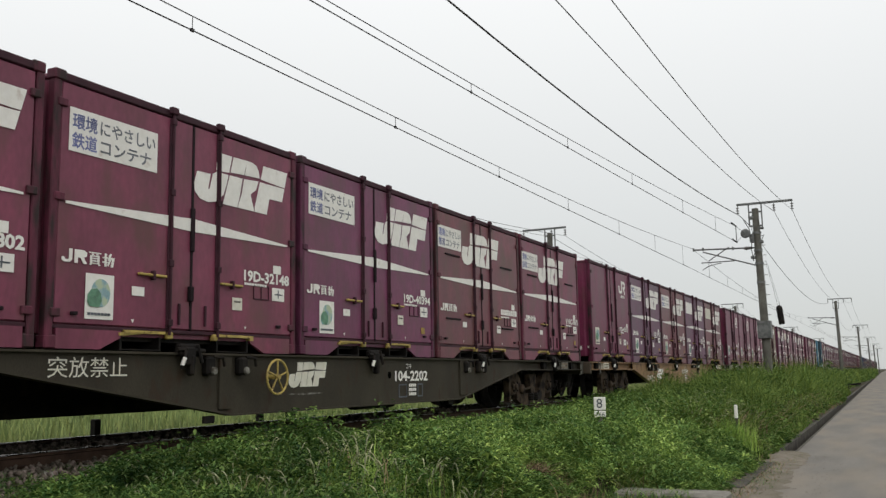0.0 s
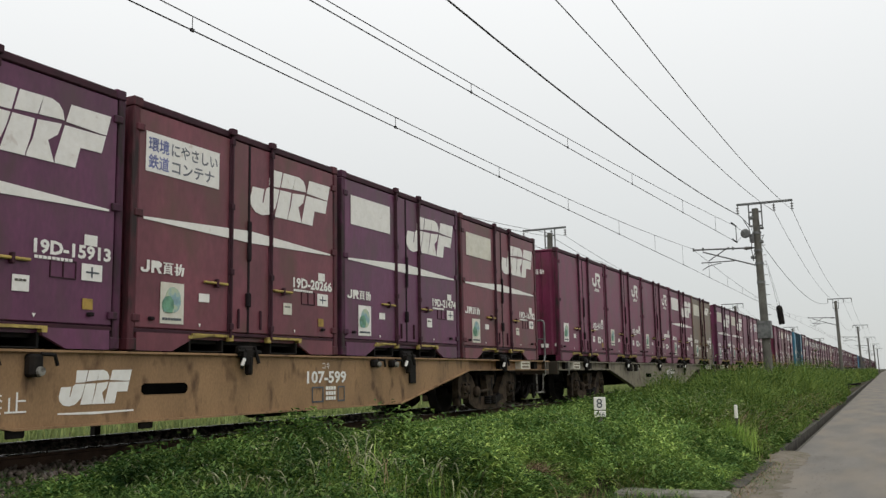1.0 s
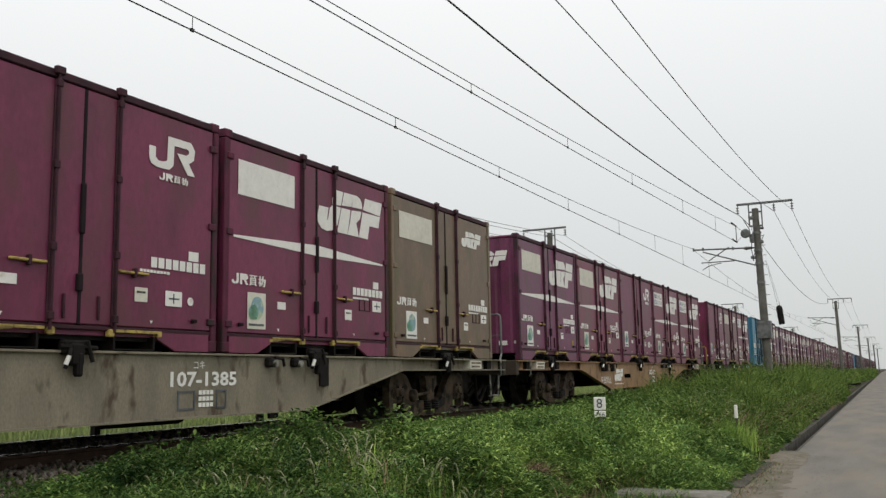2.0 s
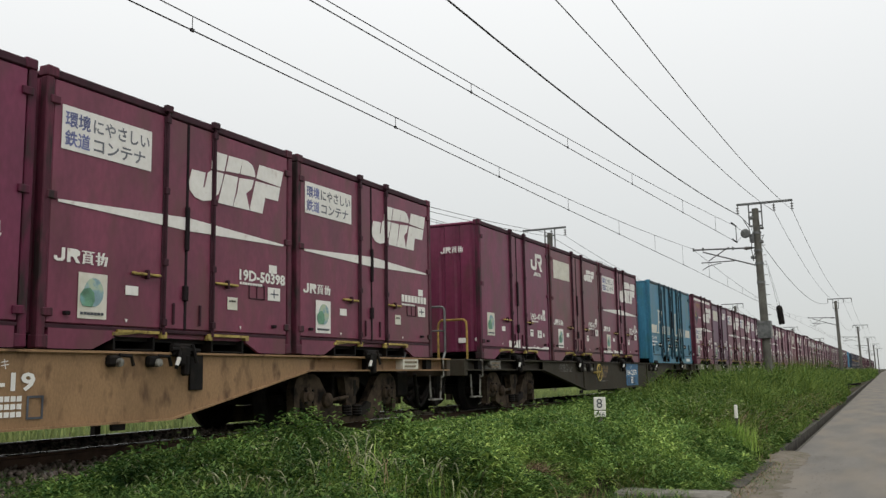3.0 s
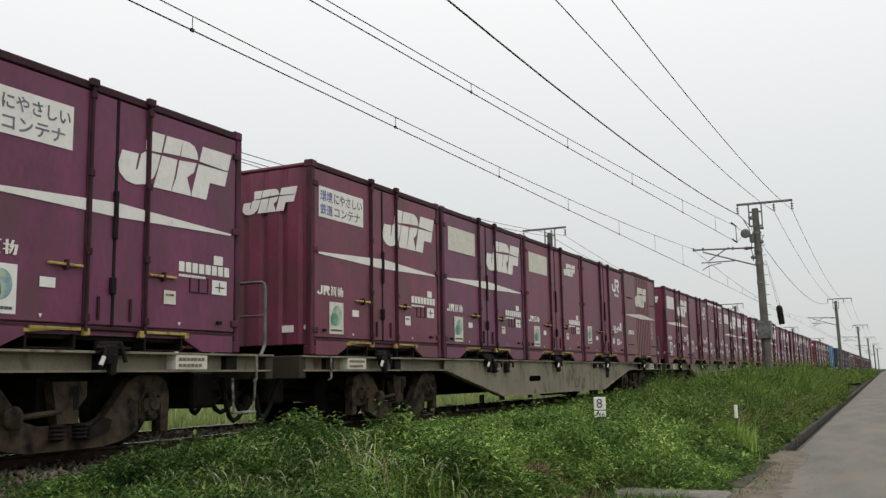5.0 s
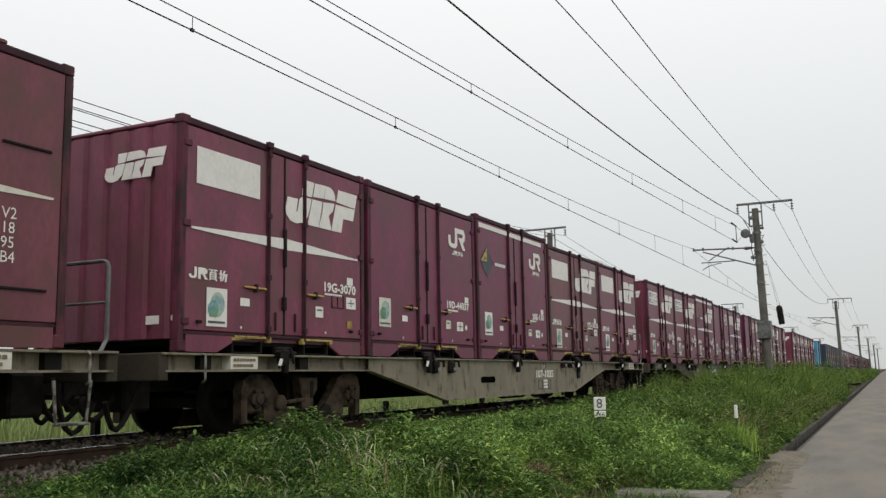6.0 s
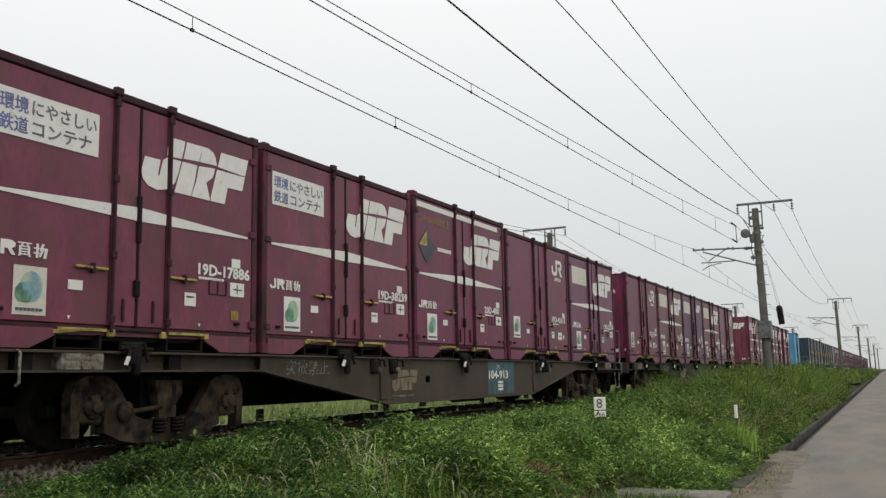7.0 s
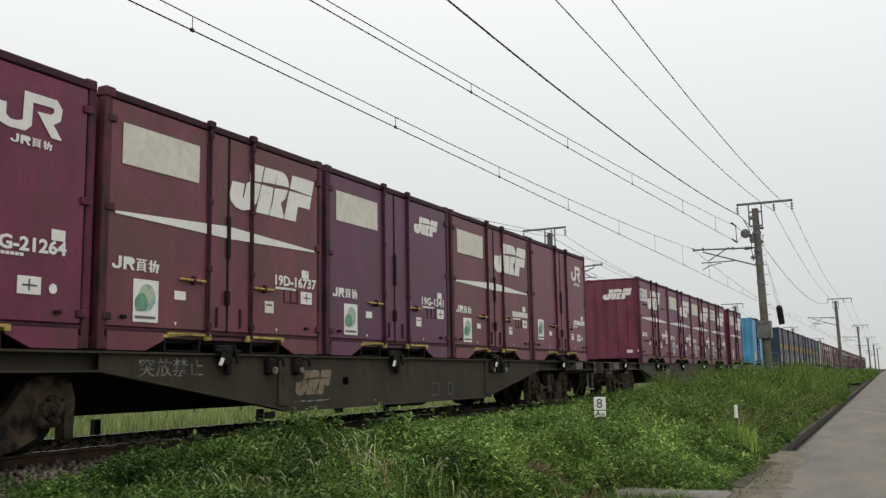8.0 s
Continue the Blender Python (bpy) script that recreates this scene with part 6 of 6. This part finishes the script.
def line_pole(x, y, arm, track_x, near, ztop=8.35):
    root = tagged(empty("catenary_pole", Matrix.Translation((0, y, 0))), "Tall grey concrete overhead line pole with steel cross arm" if near else "Distant concrete overhead line pole with steel bracket", "pole", "overhead line poles")
    g = 0.4
    lean = -0.14 if x > TRACK else 0.10
    v, f = vf_rod((x - lean, 0, g), (x, 0, ztop), 0.185, 20, 0.135)
    part("shaft", ("shaft", x), (v, f), POLECON, root, "tapered concrete shaft", smooth=False)
    cross_arm(root, arm[0], arm[1], x, ztop + 0.18)
    bracket(root, x + (0.1 if track_x > x else -0.1), track_x, 6.68)
    for zz in (5.2, 6.55, 7.3, 6.0):
        part("pole_band", "pole_band", vf_turn([(-0.05, 0.165), (-0.05, 0.175), (0.05, 0.175), (0.05, 0.165)], 16, "z"), GALV, root, at=Matrix.Translation((x - lean * (ztop - zz) / 8.0, 0, zz)))
    if near:
        for k in range(10):
            zz = 3.4 + 0.42 * k
            part("climbing_step", "climbing_step", vf_rod((0, 0, 0), (0.17, 0, 0), 0.012, 6), GALV, root, at=Matrix.Translation((x - lean * (ztop - zz) / 8.0 + 0.13, 0, zz)))
    return root


for k, y in enumerate(POLES_Y):
    p = line_pole(-4.80, y, (-5.55, -3.28), -7.45, k == 1)
    if k == 1:
        part("guard_plate", "guard_plate", vf_turn([(-0.36, 0.30), (-0.36, 0.38), (0.36, 0.38), (0.36, 0.30)], 4, "z"), GALV, p, "grey sheet guard around the shaft", Matrix.Translation((-4.72, 0, 3.2)) @ pose(0, 0, 0, 0, 0, 45))
        w = part("weight", "weight", vf_turn([(-0.40, 0.03), (-0.40, 0.115), (-0.28, 0.125), (-0.27, 0.11), (-0.26, 0.125), (0.28, 0.125), (0.36, 0.10), (0.40, 0.03)], 14, "z"), STEEL, p, "dark tension weight", Matrix.Translation((-4.07, 0.0, 3.80)) @ pose(0, 0, 0, 0, -6, 0))
        part("weight_cable", "weight_cable", vf_join(vf_rod((-4.14, 0, 4.18), (-4.52, 0, 6.1), 0.006, 5), vf_rod((-4.06, 0, 4.18), (-4.48, 0, 6.1), 0.006, 5)), WIRE, p)
        part("pulley", "pulley", vf_turn([(-0.05, 0.16), (-0.03, 0.20), (0.03, 0.20), (0.05, 0.16)], 16), GALV, p, at=Matrix.Translation((-5.22, -0.25, 7.28)) @ pose(0, 0, 0, 0, 0, 90))
        part("tension_rod", "tension_rod", vf_rod((-5.50, -0.9, 6.82), (-5.50, -0.9, 7.56), 0.020, 6), GALV, p)
        for zz in (6.85, 7.53):
            part("tension_link", ("tension_link", zz), vf_rod((-5.52, -1.9, zz), (-5.50, -0.85, zz), 0.032, 6), STEEL, p)
            part("tension_stay", ("tension_stay", zz), vf_rod((-5.50, -0.9, zz), (-5.24, -0.30, 7.28), 0.009, 5), WIRE, p)
        part("tension_arm", "tension_arm", vf_rod((-5.22, -0.25, 7.28), (-4.85, -0.05, 7.20), 0.026, 6), GALV, p)
        for zz, xx in ((7.9, -4.95), (7.1, -5.0), (6.85, -4.62), (6.2, -4.98)):
            part("fitting", ("fitting", zz), vf_join(vf_soft(xx - 0.10, xx + 0.08, -0.12, 0.12, zz, zz + 0.12, 0.02), vf_rod((xx, -0.1, zz + 0.1), (xx + 0.1, -0.05, zz + 0.3), 0.02, 6)), GALV, p)
        part("pole_cable", "pole_cable", vf_path([(-5.3, 0.0, 7.9), (-5.08, -0.05, 7.5), (-4.99, -0.15, 7.0), (-5.02, -0.16, 6.6), (-4.96, -0.18, 6.1)], 0.018), WIRE, p)
        part("switch_box", "switch_box", vf_join(vf_soft(-5.08, -4.9, -0.15, 0.1, 6.9, 7.2, 0.02), vf_soft(-4.72, -4.5, -0.1, 0.1, 7.45, 7.55, 0.02)), GALV, p)
for y in (43.0, 103.0, 166.0, 230.0):
    line_pole(-15.0, y, (-16.44, -14.15), -12.4, False, 8.55)


def span(x0, y0, z0, x1, y1, z1, low, steps=24):
    """Points of a hanging wire whose lowest height is low (None: straight)."""
    pts = []
    for k in range(steps + 1):
        t = k / steps
        z = z0 + (z1 - z0) * t
        if low is not None:
            z -= ((z0 + z1) / 2 - low) * 4 * t * (1 - t)
        pts.append((x0 + (x1 - x0) * t, y0 + (y1 - y0) * t, z))
    return pts


def wire_part(name, pts, r, parent):
    cu = bpy.data.curves.new(name, "CURVE")
    cu.dimensions, cu.bevel_depth, cu.bevel_resolution = "3D", r, 1
    sp = cu.splines.new("POLY")
    sp.points.add(len(pts) - 1)
    for q, c in zip(sp.points, pts):
        q.co = (*c, 1)
    cu.materials.append(WIRE)
    ob = new(name, cu)
    ob.parent = parent
    return ob


def at_share(pts, y):
    return tuple(np.interp(y, [p[1] for p in pts], [p[i] for p in pts]) for i in range(3))


def catenary(contact, messenger, droppers, label):
    root = tagged(empty("overhead_line"), label, "overhead line", "overhead wires")
    wire_part("contact_wire", contact, 0.0092, root)
    wire_part("messenger_wire", messenger, 0.0080, root)
    for y in droppers:
        a, b = at_share(contact, y), at_share(messenger, y)
        part("dropper", ("dropper", round(b[2] - a[2], 2)), vf_join(vf_rod((0, 0, 0), (0, 0, b[2] - a[2]), 0.006, 5), vf_soft(-0.015, 0.015, -0.03, 0.03, -0.02, 0.025, 0.004)), WIRE, root, at=Matrix.Translation(a))


OVER = -7.52        # the wires over the track, at the poles
MAIN = "Dark contact and messenger wires with droppers over the track"
for a, b in zip(POLES_Y[:-1], POLES_Y[1:]):
    step = [a + 4 + 5.3 * k for k in range(int((b - a - 4) / 5.3))]
    if a < 0:
        step = [8.58, 13.84, 18.58, 23.4, 28.45, 33.3, 38.2, 3.3, -2.0, -7.0]
    near_x = TRACK if a < 0 else OVER
    catenary(span(near_x, a, 5.91 if a < 0 else 5.93, OVER, b, 5.93, None), span(near_x, a, 6.85, OVER, b, 6.84, 6.10), step if b < 200 else [], MAIN)
catenary(span(-7.70, -18.0, 6.45, -5.50, 39.3, 6.85, 6.532), span(-7.70, -18.0, 6.84, -5.50, 39.3, 7.53, 6.672), [14.5, 19.4, 24.4, 30.1, 35.2, 9.0, 3.0], "Dark anchored contact and messenger wires rising to the pole")
for a, b in ((-17.0, 43.0), (43.0, 103.0), (103.0, 166.0), (166.0, 230.0)):
    catenary(span(-12.4, a, 6.0, -12.4, b, 6.0, None), span(-12.4, a, 6.9, -12.4, b, 6.9, 6.2), [a + 6 * k for k in range(1, 10)], "Dark overhead wires beyond the train")
    root = tagged(empty("feeder_wire"), "Dark feeder wires on the farther row of poles", "wire", "overhead wires")
    for x, low in ((-16.40, 7.3), (-14.92, 7.2), (-14.20, 7.1)):
        wire_part("cable", span(x, a, 8.35, x, b, 8.35, low), 0.010, root)
for a, b in zip(POLES_Y[:-1], POLES_Y[1:]):
    root = tagged(empty("feeder_wire"), "Dark feeder wires hanging from the pole cross arms", "wire", "overhead wires")
    wire_part("cable", span(-4.03, a, 8.16, -4.03, b, 8.16, 6.93), 0.0095, root)
    wire_part("cable", span(-3.32, a, 8.16, -3.32, b, 8.16, 6.95), 0.0095, root)
    if a < 0:
        wire_part("feeder", span(-5.51, a, 8.16, -5.51, b, 8.16, 7.02), 0.016, root)
        wire_part("jumper", [(-5.51, 40.2, 8.16), (-5.3, 40.2, 7.95), (-4.98, 40.2, 7.55)], 0.014, root)
    else:
        wire_part("feeder", span(-5.0, a, 7.5, -5.51, b, 8.2, 6.75), 0.014, root)


# ---- small things on the verge ----
post = tagged(empty("distance_post", Matrix.Translation((-4.0, 13.45, 0))), "White railway distance post with black figures", "sign")
part("board", "board", vf_soft(-0.088, 0.088, -0.02, 0.02, 0.965, 1.155, 0.006), WHITE, post)
part("lower_board", "lower_board", vf_soft(-0.085, 0.085, -0.02, 0.02, 0.86, 0.95, 0.006), WHITE, post)
part("stem", "stem", vf_soft(-0.04, 0.04, 0.02, 0.08, 0.2, 1.05, 0.006), CONCRETE, post)
part("figure", "figure_8", lambda: ([(y, 0.0, z) for x, y, z in vf_text("8", 0.20)[0]], vf_text("8", 0.20)[1]), INK, post, at=Matrix.Translation((-0.058, -0.025, 0.995)))
part("figure", "figure_166", lambda: ([(y, 0.0, z) for x, y, z in vf_text("166", 0.098)[0]], vf_text("166", 0.098)[1]), INK, post, at=Matrix.Translation((-0.078, -0.025, 0.865)))
post.matrix_basis = post.matrix_basis @ pose(0, 0, 0, 0, 0, 26)
stake = tagged(empty("marker_stake", Matrix.Translation((-2.5, 16.5, 0))), "White square boundary stake with a worn top in weeds", "stake")
part("shaft", "stake_shaft", vf_soft(-0.024, 0.024, -0.024, 0.024, 0.0, 0.74, 0.008), DARKCON, stake)
part("cap", "stake_cap", vf_soft(-0.026, 0.026, -0.026, 0.026, 0.70, 0.93, 0.008), WHITE, stake)
for y in (8.7, 16.2, 12.1, 21.0):
    thing("short_post", lambda: vf_soft(-0.05, 0.05, -0.05, 0.05, 0, 0.42, 0.012), STEEL, "Short dark post beside the farther rail", "post", Matrix.Translation((-9.25, y, 0.62)), "posts behind the track", key="short_post")
for k in range(26):
    thing("fence_post", lambda: vf_soft(-0.04, 0.04, -0.04, 0.04, 0, 1.15, 0.01), STEEL, "Dark thin fence post in the field grass", "fence post", Matrix.Translation((-17.5, 6 + 2.0 * k, 0.38)), "posts of the field fence", key="fence_post")


# ---- what moves: the whole train runs past at an even speed ----
def motions():
    for ob, (x, y, z) in MOVERS:
        walk(ob, [(t, pose(x, y - SPEED * t, z)) for t in (0.0, 1 / 30, 0.5, 1.5, 3.0, 4.5, 6.0, 7.5, 8.0 - 1 / 30, 8.0)])


motions()
